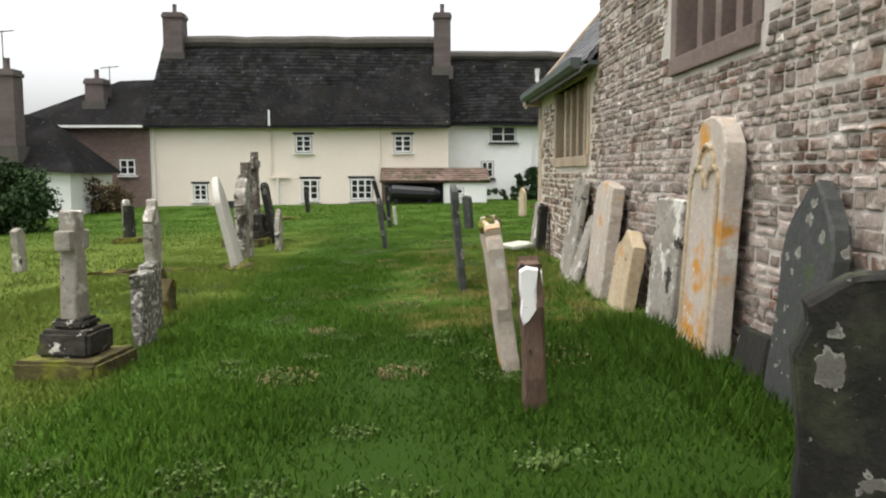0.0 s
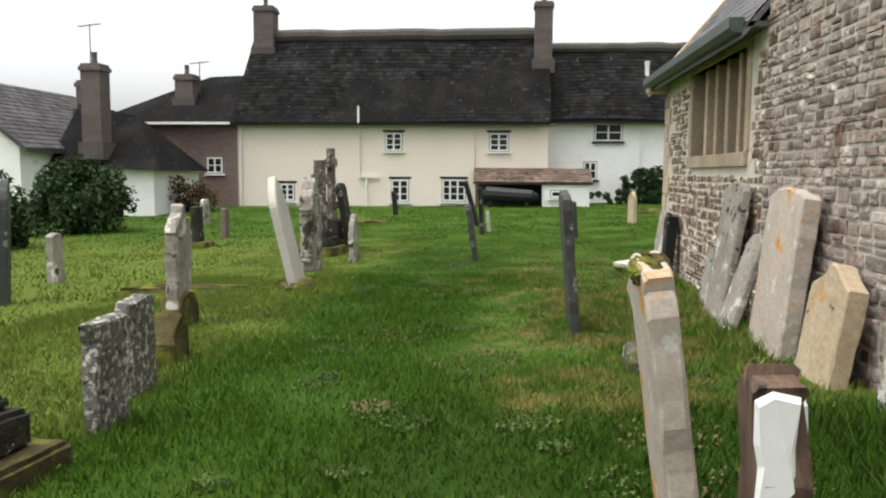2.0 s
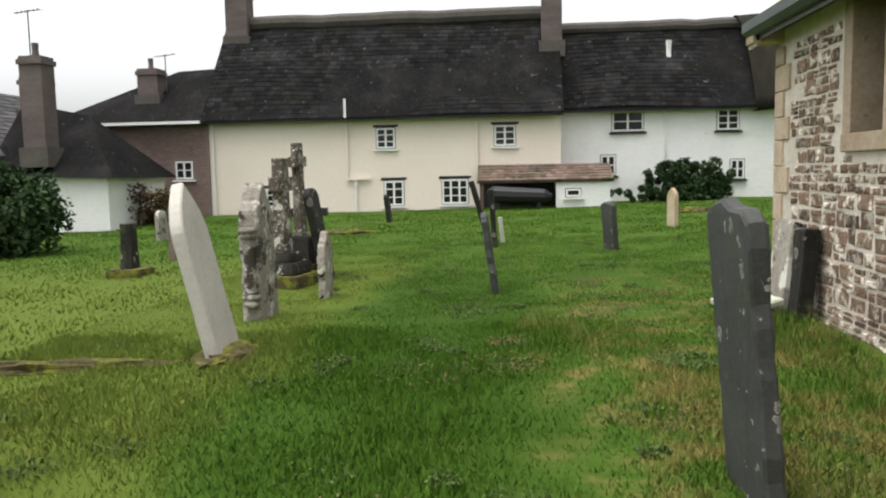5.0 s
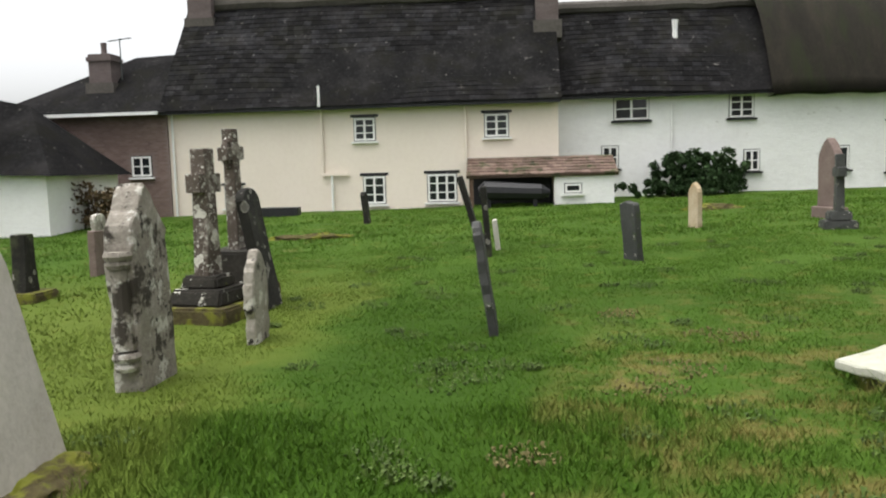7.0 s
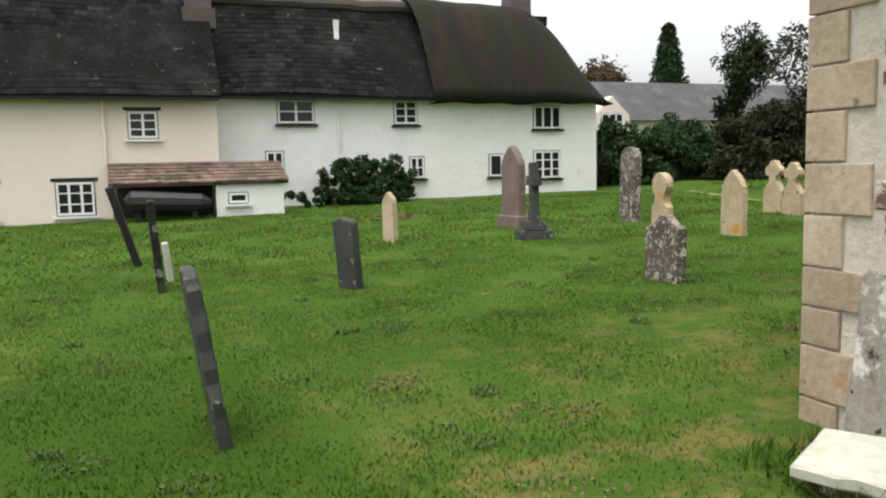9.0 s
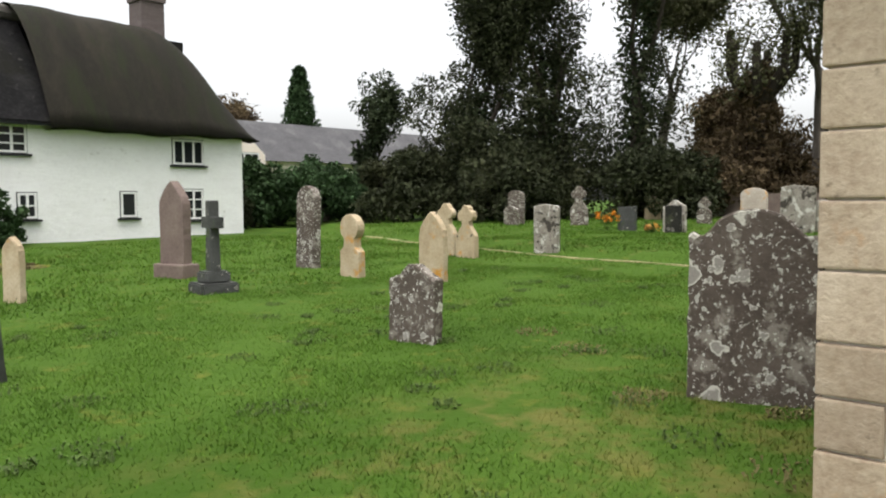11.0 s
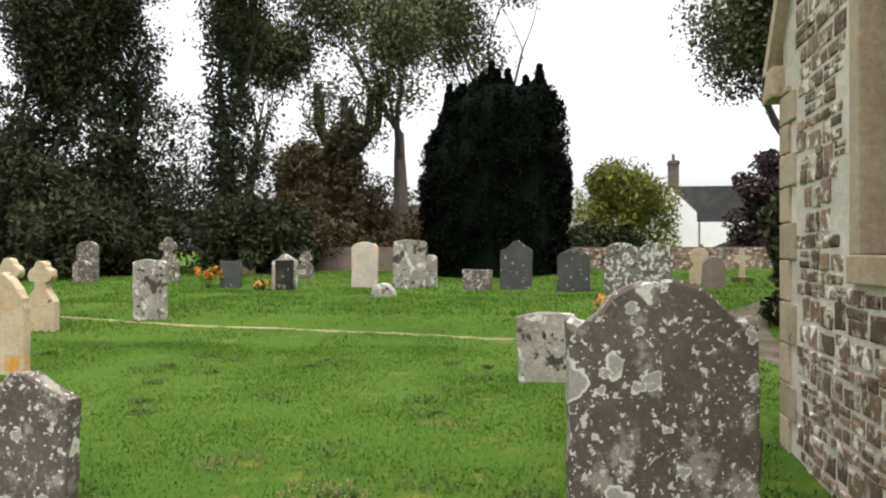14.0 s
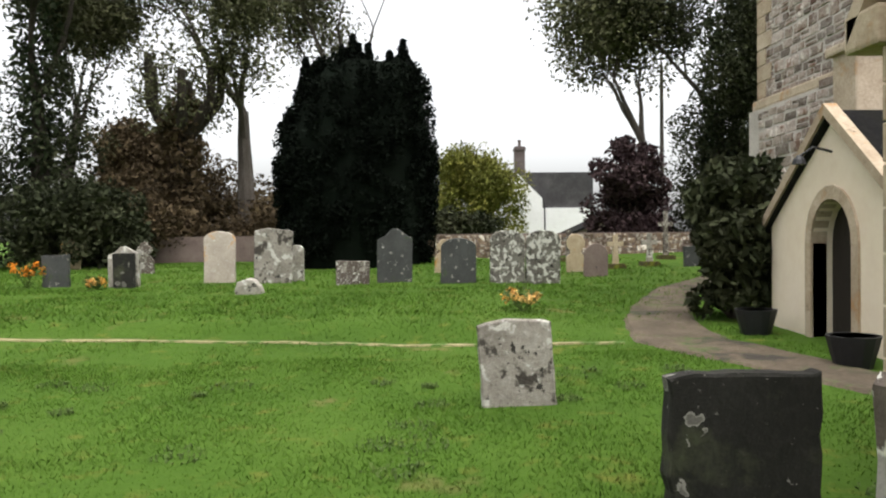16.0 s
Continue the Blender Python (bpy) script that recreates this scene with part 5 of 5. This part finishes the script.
for i in range(NU + 1):
    x, y, z = tv[i * (NV + 1)]
    tv += [(x, y + 0.75, z - 0.05), (x, 38.8, z)]
for i in range(NU):
    tf.append((i * (NV + 1), o + 2 * i, o + 2 * i + 2, (i + 1) * (NV + 1)))
    a = i * (NV + 1) + NV
    tf.append((a, a + NV + 1, o + 2 * i + 3, o + 2 * i + 1))
th = raw("thatch", tv, tf, M["thatch"], white, "dark mossy thatched roof")
for p in th.data.polygons:
    p.use_smooth = True
for a, b, c, d, n, r in [(4.8, 6.18, 3.2, 4.08, 2, 2), (9.4, 10.35, 3.16, 4.08, 2, 3), (15.6, 16.9, 2.95, 3.9, 3, 1), (15.6, 16.85, 0.85, 2.0, 3, 3), (10.0, 10.6, 1.0, 1.85, 2, 2), (13.5, 14.1, 0.98, 1.9, 1, 1), (4.3, 4.95, 1.25, 2.15, 2, 2)]:
    cottage_window(white, a, b, c, d, 31.9, n, r, sill="black")
chimney(white, 16.4, 35.0, 7.2, 9.9, 1.0)
pipe(white, 7.1, 31.8, 2.0, 4.1, "white_paint")
part("vent_pipe", tube(bmesh.new(), [Vector((7.6, 33.6, 6.6)), Vector((7.6, 33.6, 7.0)), Vector((7.6, 33.6, 7.4))], [0.12, 0.1, 0.14], 8), M["white_paint"], wroof)

# brick house
bh = tagged(new("house"), "brick house with hipped dark slate roof", "house", "houses round the churchyard")
bwall = boxed("wall", (-20.3, -13.16, 29.9, 36, -0.8, 4.0), M["brick_mortar"], bh)
vs, fs = [], []
z, row = -0.4, 0
while z < 3.95:
    x = -20.3 + (0.11 if row % 2 else 0)
    while x < -13.4:
        if not (x < -13.85 and x + 0.22 > -14.75 and z < 2.35 and z + 0.07 > 1.38):
            o = len(vs)
            vs += [(x, 29.89, z), (x + 0.21, 29.89, z), (x + 0.21, 29.89, z + 0.065), (x, 29.89, z + 0.065)]
            fs.append((o, o + 1, o + 2, o + 3))
        x += 0.225
    z += 0.078
    row += 1
tagged(raw("bricks", vs, fs, M["brick"], bwall), kind="stuff")
br = bmesh.new()
e = [br.verts.new(p) for p in ((-20.7, 29.4, 3.95), (-13.0, 29.4, 3.95), (-13.0, 36.4, 3.95), (-20.7, 36.4, 3.95))]
t = [br.verts.new(p) for p in ((-15.6, 32.9, 6.6), (-13.0, 32.9, 6.7))]
for f in ((e[0], e[1], t[1], t[0]), (e[2], e[3], t[0], t[1]), (e[3], e[0], t[0]), (e[1], e[2], t[1]), (e[3], e[2], e[1], e[0])):
    br.faces.new(f)
part("roof", br, M["roof_slate"], bh)
boxed("gutter", (-20.7, -13.3, 29.28, 29.42, 3.86, 3.98), M["white_paint"], bh)
cottage_window(bh, -14.7, -13.9, 1.45, 2.25, 29.9, 2, 2)
chimney(bh, -16.2, 31.2, 4.6, 6.5, 0.95)


def aerial(x, y, z0, z1, label):
    bm = bmesh.new()
    tube(bm, [Vector((x, y, z0)), Vector((x, y, (z0 + z1) / 2)), Vector((x, y, z1))], [0.025] * 3, 5)
    tube(bm, [Vector((x - 0.5, y, z1 - 0.1)), Vector((x, y, z1 - 0.05)), Vector((x + 0.5, y, z1))], [0.018] * 3, 5)
    for k in range(7):
        px = x - 0.45 + 0.15 * k
        tube(bm, [Vector((px, y - 0.2, z1 - 0.1 + 0.1 * k / 6)), Vector((px, y, z1 - 0.1 + 0.1 * k / 6)), Vector((px, y + 0.2, z1 - 0.1 + 0.1 * k / 6))], [0.01] * 3, 4)
    tagged(part("aerial", bm, M["gutter"]), label, "aerial", "television aerials")


aerial(-15.6, 31.4, 4.9, 7.2, "thin metal television aerial on the brick house")
aerial(-16.9, 23.0, 5.9, 7.6, "thin metal television aerial on a chimney")
# white house at the yard's edge
lh = tagged(new("house"), "white house with weathered slate roof and dark wing", "house", "houses round the churchyard")
hb = bmesh.new()
prism(hb, [(-26, -1.2), (-18.9, -1.2), (-18.9, 2.5), (-22.4, 5.0), (-26, 2.5)], 'y', 21, 31)
part("wall", hb, M["whitewash"], lh)
hb = bmesh.new()
prism(hb, [(-18.5, 2.25), (-22.4, 5.2), (-26.4, 2.25), (-26.4, 2.4), (-22.4, 5.42), (-18.5, 2.42)], 'y', 20.8, 31.2)
lroof2 = part("roof", hb, M["roof_grey"], lh)
slates("slate_course", 20.8, 31.2, (-18.5, 2.42), (-22.4, 5.42), 16, 0.3, M["roof_grey"], lroof2, hr, 'y')
boxed("wing_wall", (-18.88, -14.4, 23.2, 28, -1.2, 1.75), M["whitewash"], lh)
hb = bmesh.new()
e = [hb.verts.new(p) for p in ((-18.9, 22.8, 1.7), (-14.0, 22.8, 1.55), (-14.0, 28.4, 1.55), (-18.9, 28.4, 1.7))]
t = [hb.verts.new(p) for p in ((-18.9, 25.6, 4.6), (-16.2, 25.6, 4.0))]
for f in ((e[0], e[1], t[1], t[0]), (e[2], e[3], t[0], t[1]), (e[1], e[2], t[1]), (e[3], e[2], e[1], e[0])):
    hb.faces.new(f)
part("wing_roof", hb, M["roof_slate"], lh)
chimney(lh, -16.95, 23.4, 2.0, 6.0, 0.85, pots=1)
chimney(lh, -18.6, 26.0, 3.6, 5.6, 0.9, pots=1)
fence = tagged(new("fence"), "low weathered wooden picket fence", "fence")
for k in range(16):
    boxed("slat", (-17.4 + k * 0.16, -17.31 + k * 0.16, 15.0, 15.03, -0.9, 0.45), M["ridge"], fence)
boxed("rail", (-17.5, -14.8, 15.035, 15.08, 0.1, 0.2), M["ridge"], fence)
bench = boxed("stone_bench", (-9.1, -7.5, 28.0, 28.5, -0.5, 0.14), M["black"], bevel=0.03)
tagged(bench, "long dark low trough beside the cream cottage", "trough")

# houses far off
fh = tagged(new("house"), "white house with slate roof beyond the yard wall", "house", "houses round the churchyard")
X0 = 62.0
hb = bmesh.new()
prism(hb, [(1.9, 0), (-1.0, 0), (-1.0, 4.4), (0.8, 6.2), (1.9, 4.4)], 'x', X0, X0 + 7)
part("wall", hb, M["whitewash"], fh)
boxed("side_wall", (X0 + 0.3, X0 + 6, -4.6, -1.0, 0, 3.7), M["whitewash"], fh)
hb = bmesh.new()
prism(hb, [(-4.9, 3.6), (-1.0, 3.6), (0.9, 6.35), (-4.9, 6.35)], 'x', X0 + 0.6, X0 + 5)
part("roof", hb, M["roof_grey"], fh)
hb = bmesh.new()
prism(hb, [(1.9, 0), (4.4, 0), (4.4, 1.8), (1.9, 3.8)], 'x', X0, X0 + 5)
part("lean_to_wall", hb, M["whitewash"], fh)
chimney(fh, X0 + 1, 0.55, 5.6, 8.3, 0.75)
pipe(fh, X0 + 0.2, -1.2, 0, 4.2, "black")
shed = tagged(new("shed"), "low shed with dark pitched roof behind the wall", "shed")
hb = bmesh.new()
prism(hb, [(-2.0, 0), (-8.2, 0), (-8.2, 1.9), (-5.6, 3.4), (-2.0, 1.9)], 'x', 54, 58)
part("wall", hb, M["brick_mortar"], shed)
hb = bmesh.new()
prism(hb, [(-1.6, 1.85), (-5.6, 3.65), (-8.6, 1.85), (-8.6, 1.7), (-5.6, 3.45), (-1.6, 1.7)], 'x', 53.8, 58.2)
part("roof", hb, M["roof_slate"], shed)
gh_ = tagged(new("house"), "distant cream house with long grey slate roof", "house", "houses round the churchyard")
boxed("wall", (24, 48, 46.2, 52, -0.5, 4.2), M["cream"], gh_)
hb = bmesh.new()
prism(hb, [(45.8, 4.1), (49.1, 6.9), (52.4, 4.1)], 'x', 23.6, 48.4)
part("roof", hb, M["roof_grey"], gh_)
hb = bmesh.new()
prism(hb, [(27.0, 3.2), (29.6, 3.2), (29.6, 4.4), (28.3, 5.6), (27.0, 4.4)], 'y', 45.3, 47.5)
part("dormer", hb, M["cream"], gh_)
cottage_window(gh_, 27.5, 29.1, 3.4, 4.5, 45.3, 3, 2)
yw = boxed("wall_yard", (37.6, 38.1, -16, 22, -0.5, 1.75), M["brown_stone"])
tagged(yw, "low stone wall along the churchyard edge", "wall", kind="structure")
yr = random.Random(4)
rows = blocks(-9, 9, 0.3, 1.72, 0.14, 0.24, (1.3, 2.6), [], yr)
lay(rows, yw, lambda u, v: (37.6, u, v), FACE_N, M["rubble_brown"], M["rubble_brown_i"], lambda u, v: False, yr)
part("pole", tube(bmesh.new(), [Vector((47.5, -5.4, 0)), Vector((47.5, -5.4, 5)), Vector((47.5, -5.4, 11))], [0.14, 0.12, 0.1], 8), M["bark"])
tagged(bpy.data.objects["pole"], "weathered wooden telegraph pole", "pole")

# ---- porch and tower ----
PY = 2.75
porch = tagged(new("porch"), "cream-rendered church porch with stone-arched doorway", "porch")
pcx, pw, pe, pa = 14.05, 1.8, 1.78, 3.1
bm = bmesh.new()
dw, dh = 0.52, 1.5
outer = [(pcx - pw, -0.4), (pcx - dw, -0.4), (pcx - dw, dh)] + [(pcx + dw * math.cos(a), dh + dw * 1.15 * math.sin(a)) for a in np.linspace(math.pi, math.pi / 2, 7)][1:] + [(pcx, pa), (pcx - pw, pe)]
prism(bm, outer, 'y', PY - 0.35, PY)
outer = [(2 * pcx - u, v) for u, v in outer]
prism(bm, outer, 'y', PY - 0.35, PY)
box(bm, pcx - pw, pcx - pw + 0.3, -1.5, PY - 0.35, -0.4, pe)
box(bm, pcx + pw - 0.3, pcx + pw, -1.5, PY - 0.35, -0.4, pe)
part("wall", bm, M["porch_render"], porch)
ring = [(-dw, -0.4), (-dw, 0.55), (-dw, dh)] + [(dw * math.cos(a), dh + dw * 1.15 * math.sin(a)) for a in np.linspace(math.pi, 0, 12)][1:-1] + [(dw, dh), (dw, 0.55), (dw, -0.4)]
for p, q in zip(ring, ring[1:]):
    def out(c):
        s = 1.30
        return (c[0] * s, c[1] if c[1] <= dh else dh + (c[1] - dh) * 1.3)
    part("arch_stone", prism(bmesh.new(), [(pcx + c[0], c[1]) for c in (p, q, out(q), out(p))], 'y', PY - 0.2, PY + 0.035), M["dressed"], porch)
boxed("door", (pcx - dw, pcx + dw, PY - 0.34, PY - 0.28, -0.3, dh + dw * 1.1), M["oak"], porch, "dark oak door")
bm = bmesh.new()
for s in (-1, 1):
    prism(bm, [(pcx + s * (pw + 0.18), pe - 0.18), (pcx, pa + 0.05), (pcx, pa + 0.17), (pcx + s * (pw + 0.18), pe - 0.04)], 'y', -1.5, PY + 0.08)
pr2 = part("roof", bm, M["roof_slate"], porch)
bm = bmesh.new()
for s in (-1, 1):
    prism(bm, [(pcx + s * (pw + 0.2), pe - 0.16), (pcx, pa + 0.1), (pcx, pa + 0.26), (pcx + s * (pw + 0.2), pe)], 'y', PY - 0.06, PY + 0.12)
part("coping", bm, M["dressed"], porch)
lb = bmesh.new()
tube(lb, [Vector((pcx, PY, 2.72)), Vector((pcx, PY + 0.25, 2.78)), Vector((pcx + 0.05, PY + 0.42, 2.66))], [0.018] * 3, 6)
tube(lb, [Vector((pcx + 0.05, PY + 0.42, 2.68)), Vector((pcx + 0.05, PY + 0.42, 2.62)), Vector((pcx + 0.05, PY + 0.42, 2.56))], [0.03, 0.08, 0.1], 8)
part("lamp", lb, M["black"], porch, "small black bracket lamp")
for px, py in ((15.05, 3.35), (12.55, 3.3)):
    b = bmesh.new()
    zz = ground_z(px, py)
    tube(b, [Vector((px, py, zz - 0.02)), Vector((px, py, zz + 0.2)), Vector((px, py, zz + 0.36)), Vector((px, py, zz + 0.36)), Vector((px, py, zz + 0.3))], [0.2, 0.26, 0.3, 0.26, 0.25], 14)
    tagged(part("flower_pot", b, M["black"]), "black round plant tub beside the porch", "plant pot", "tubs by the porch")
# south side of the nave behind the porch, and the tower
boxed("wall_aisle", (8.65, 21.5, -2.4, -1.5, -0.5, 4.2), M["mortar_pale"])["kind"] = "structure"
tagged(bpy.data.objects["wall_aisle"], "pale stone aisle wall behind the porch", "wall")
tower = tagged(new("tower"), "square rubble stone church tower with string course", "tower")
TX, TY = 23.4, -0.35
tw = boxed("wall", (17.5, TX, -8, TY, -0.5, 19), M["mortar_grey"], tower)
trng = random.Random(8)
lay(blocks(17.5, TX - 0.3, 0.3, 11, 0.16, 0.3, (1.3, 2.8), [], trng), tw, lambda u, v: (u, TY + (0.14 if v < 4.75 else 0), v), FACE_E, M["rubble_grey"], M["rubble_grey_i"], lambda u, v: False, trng)
boxed("string_course", (17.4, TX + 0.12, -8.1, TY + 0.12, 4.7, 4.95), M["dressed"], tower, bevel=0.05)
boxed("plinth_stage", (17.3, TX + 0.25, -8.2, TY + 0.14, -0.5, 4.7), M["mortar_grey"], tower)
k = 0
z = 5.0
while z < 12:
    boxed("quoin", (TX - (0.75 if k % 2 else 0.45), TX + 0.03, TY - (0.45 if k % 2 else 0.75), TY + 0.03, z, z + 0.38), M["dressed"], tower, bevel=0.02)
    z += 0.4
    k += 1
boxed("buttress", (16.85, 17.6, TY - 0.4, TY + 1.2, -0.5, 4.75), M["dressed"], tower, bevel=0.04)
boxed("buttress_cap", (16.75, 17.7, TY - 0.4, TY + 1.3, 4.75, 4.92), M["dressed"], tower, bevel=0.04)

# ---- grass, weeds and stone pieces ----
def blades(name, x0, x1, y0, y1, count, hmin, hmax, material, seed, label, wide=0.0055):
    g = np.random.default_rng(seed)
    x, y = g.uniform(x0, x1, count), g.uniform(y0, y1, count)
    ok = ~((x > 3.3) & (x < 8.8) & (y < 5.4)) & (np.abs(x - np.array([step_line(v) for v in y])) > 0.12)
    x, y = x[ok], y[ok]
    keep = np.array([noise.noise((a * 0.8, b * 0.8, 9)) for a, b in zip(x, y)])
    ok = keep > g.uniform(-0.9, 0.1, len(x))
    x, y, keep = x[ok], y[ok], keep[ok]
    z = np.array([ground_z(a, b) for a, b in zip(x, y)]) - 0.01
    n = len(x)
    h = g.uniform(hmin, hmax, n) * (1 + 0.5 * keep)
    a = g.uniform(0, 6.283, n)
    w = wide * (1 + g.random(n))
    lx, ly = np.cos(a) * w, np.sin(a) * w
    tx, ty = g.normal(0, 0.45, n) * h, g.normal(0, 0.45, n) * h
    v = np.stack([np.stack([x - lx, y - ly, z], 1), np.stack([x + lx, y + ly, z], 1), np.stack([x + tx, y + ty, z + h], 1)], 1).reshape(-1, 3)
    tagged(raw(name, v.tolist(), np.arange(n * 3).reshape(-1, 3).tolist(), material), label, "grass", kind="stuff")


blades("grass", -5, 3.4, -11.5, 4, 330000, 0.03, 0.085, M["blade"], 1, "short damp lawn grass", 0.0042)
blades("grass", -5, 14, 4, 16, 300000, 0.02, 0.048, M["blade"], 2, "short damp lawn grass", 0.0045)
blades("grass", 13, 24, 3, 20, 70000, 0.025, 0.06, M["blade"], 3, "short damp lawn grass on the bank")
blades("grass", -17, -5, -4, 28, 60000, 0.03, 0.08, M["blade"], 5, "short lawn grass beside the houses", 0.011)
blades("grass", -5, 18, 16, 30, 60000, 0.03, 0.08, M["blade"], 6, "short lawn grass before the cottages", 0.011)
blades("grass", 17, 36, 0, 30, 60000, 0.03, 0.09, M["blade"], 7, "short lawn grass among far graves", 0.012)
blades("grass", 2.6, 3.46, -11.5, 5, 14000, 0.07, 0.2, M["blade"], 4, "longer grass at the foot of the church wall")

def weeds(name, spots, material, label):
    g = np.random.default_rng(6)
    v, f = [], []
    for x, y, r, n in spots:
        for _ in range(n):
            a, q = g.uniform(0, 6.283), r * g.random() ** 0.5
            px, py = x + q * math.cos(a), y + q * math.sin(a)
            z = ground_z(px, py)
            b, l, up = g.uniform(0, 6.283), g.uniform(0.02, 0.05), g.uniform(0.015, 0.06)
            w = l * 0.32
            c, s = math.cos(b), math.sin(b)
            o = len(v)
            v += [(px, py, z), (px + c * l * 0.5 - s * w, py + s * l * 0.5 + c * w, z + up), (px + c * l, py + s * l, z + up * 0.8), (px + c * l * 0.5 + s * w, py + s * l * 0.5 - c * w, z + up)]
            f.append((o, o + 1, o + 2, o + 3))
    tagged(raw(name, v, f, material), label, "weeds", kind="stuff")


wr_ = random.Random(9)
weeds("weeds", [(1.75, 2.05, 0.32, 420)] + [(wr_.uniform(-4, 3), wr_.uniform(-11, 4), wr_.uniform(0.08, 0.3), 60) for _ in range(110)] + [(wr_.uniform(-3, 13), wr_.uniform(4.5, 15), wr_.uniform(0.08, 0.3), 60) for _ in range(110)], M["weed"], "low broad-leaved weeds in the lawn")
weeds("dry_grass", [(wr_.uniform(-0.5, 3), wr_.uniform(-6, 4), wr_.uniform(0.15, 0.5), 90) for _ in range(14)] + [(wr_.uniform(0, 8), wr_.uniform(4, 10), wr_.uniform(0.15, 0.4), 80) for _ in range(10)], M["dry"], "patches of dry flattened grass")


def mound(x, y, rx, ry, h, yaw, label):
    bm = bmesh.new()
    bmesh.ops.create_icosphere(bm, subdivisions=4, radius=1)
    for p in bm.verts:
        k = 1 + 0.35 * noise.noise(p.co * 2.5 + Vector((x, y, 0))) + 0.18 * noise.noise(p.co * 8)
        p.co = Vector((p.co.x * rx * k, p.co.y * ry * k, p.co.z * h * k))
    ob = part("mossy_kerb", bm, M["moss_ground"])
    ob.matrix_basis = pose(x, y, ground_z(x, y) - 0.02, 0, 0, yaw)
    tagged(ob, label, "grave kerb", "mossy kerbs")


mound(-3.9, 2.35, 1.25, 0.14, 0.12, 6, "mossy overgrown stone kerb of a grave")
mound(-2.5, 2.7, 0.3, 0.5, 0.12, 0, "bare earth mound at a leaning gravestone's foot")
mound(-4.8, 18.9, 1.1, 0.25, 0.16, 0, "mossy overgrown kerb in the lawn")
mound(6.6, 23.5, 1.0, 0.3, 0.18, 10, "low mound of dead grass on a grave")
mound(3.0, -1.6, 0.5, 0.3, 0.06, 30, "dark flat mossy stone beside the wall")

qr = random.Random(2)
# quoins of the chancel corners
for corner in (CX0, CX1):
    z, k = -0.3, 0
    while z < 2.85:
        h = qr.uniform(0.24, 0.34)
        a, b = (0.45, 0.26) if k % 2 else (0.26, 0.42)
        x0, x1 = (corner - 0.028, corner + b) if corner == CX0 else (corner - b, corner + 0.028)
        q = boxed("quoin", (x0, x1, CY - a, CY + 0.028, z + 0.006, min(z + h, 2.9) - 0.006), M["dressed"], wall_gable, bevel=0.012)
        z += h
        k += 1
quoin_n = [(CY - 0.44, CY, -0.5, 3.0), (0.1, 3.35, 1.6, 3.22)]
rows = blocks(NAVE_Y, CY, -0.25, 2.92, 0.09, 0.19, (1.0, 2.6), quoin_n, qr)
lay(rows, wall_chancel, lambda u, v: (NX, u, v), FACE_N, M["rubble_brown"], M["rubble_brown_i"], lambda u, v: u > 2.9 and v < 2.9, qr, (0.008, 0.022), (0.006, 0.024))
rows = blocks(-12, NAVE_Y, -0.25, 6.4, 0.055, 0.135, (1.0, 3.3), [(-6.05, -3.75, 2.48, 5.4)], qr)
qr.shuffle(rows)
lay(rows, wall_nave, lambda u, v: (NX, u, v), FACE_N, M["rubble_grey"], M["rubble_grey_i"], lambda u, v: -7.5 < u < -0.5 and 0.3 < v < 2.8, qr, (0.008, 0.028), (0.004, 0.022))


def under_rake(a, b, c, d):
    m = min(a - CX0, CX1 - b)
    return d < 3.05 + m * slope


rows = blocks(CX0, CX1, -0.25, 5.8, 0.09, 0.20, (1.0, 2.4), [(CX0 - 0.1, CX0 + 0.4, -1, 3), (CX1 - 0.4, CX1 + 0.1, -1, 3), (EW[0] - 0.2, EW[1] + 0.2, EW[2] - 0.2, EW[3] + 0.2)], qr, under_rake)
lay(rows, wall_gable, lambda u, v: (u, CY, v), FACE_E, M["rubble_brown"], M["rubble_brown_i"], lambda u, v: u > 6.8 and v < 3.2, qr, (0.005, 0.018), (0.003, 0.02))
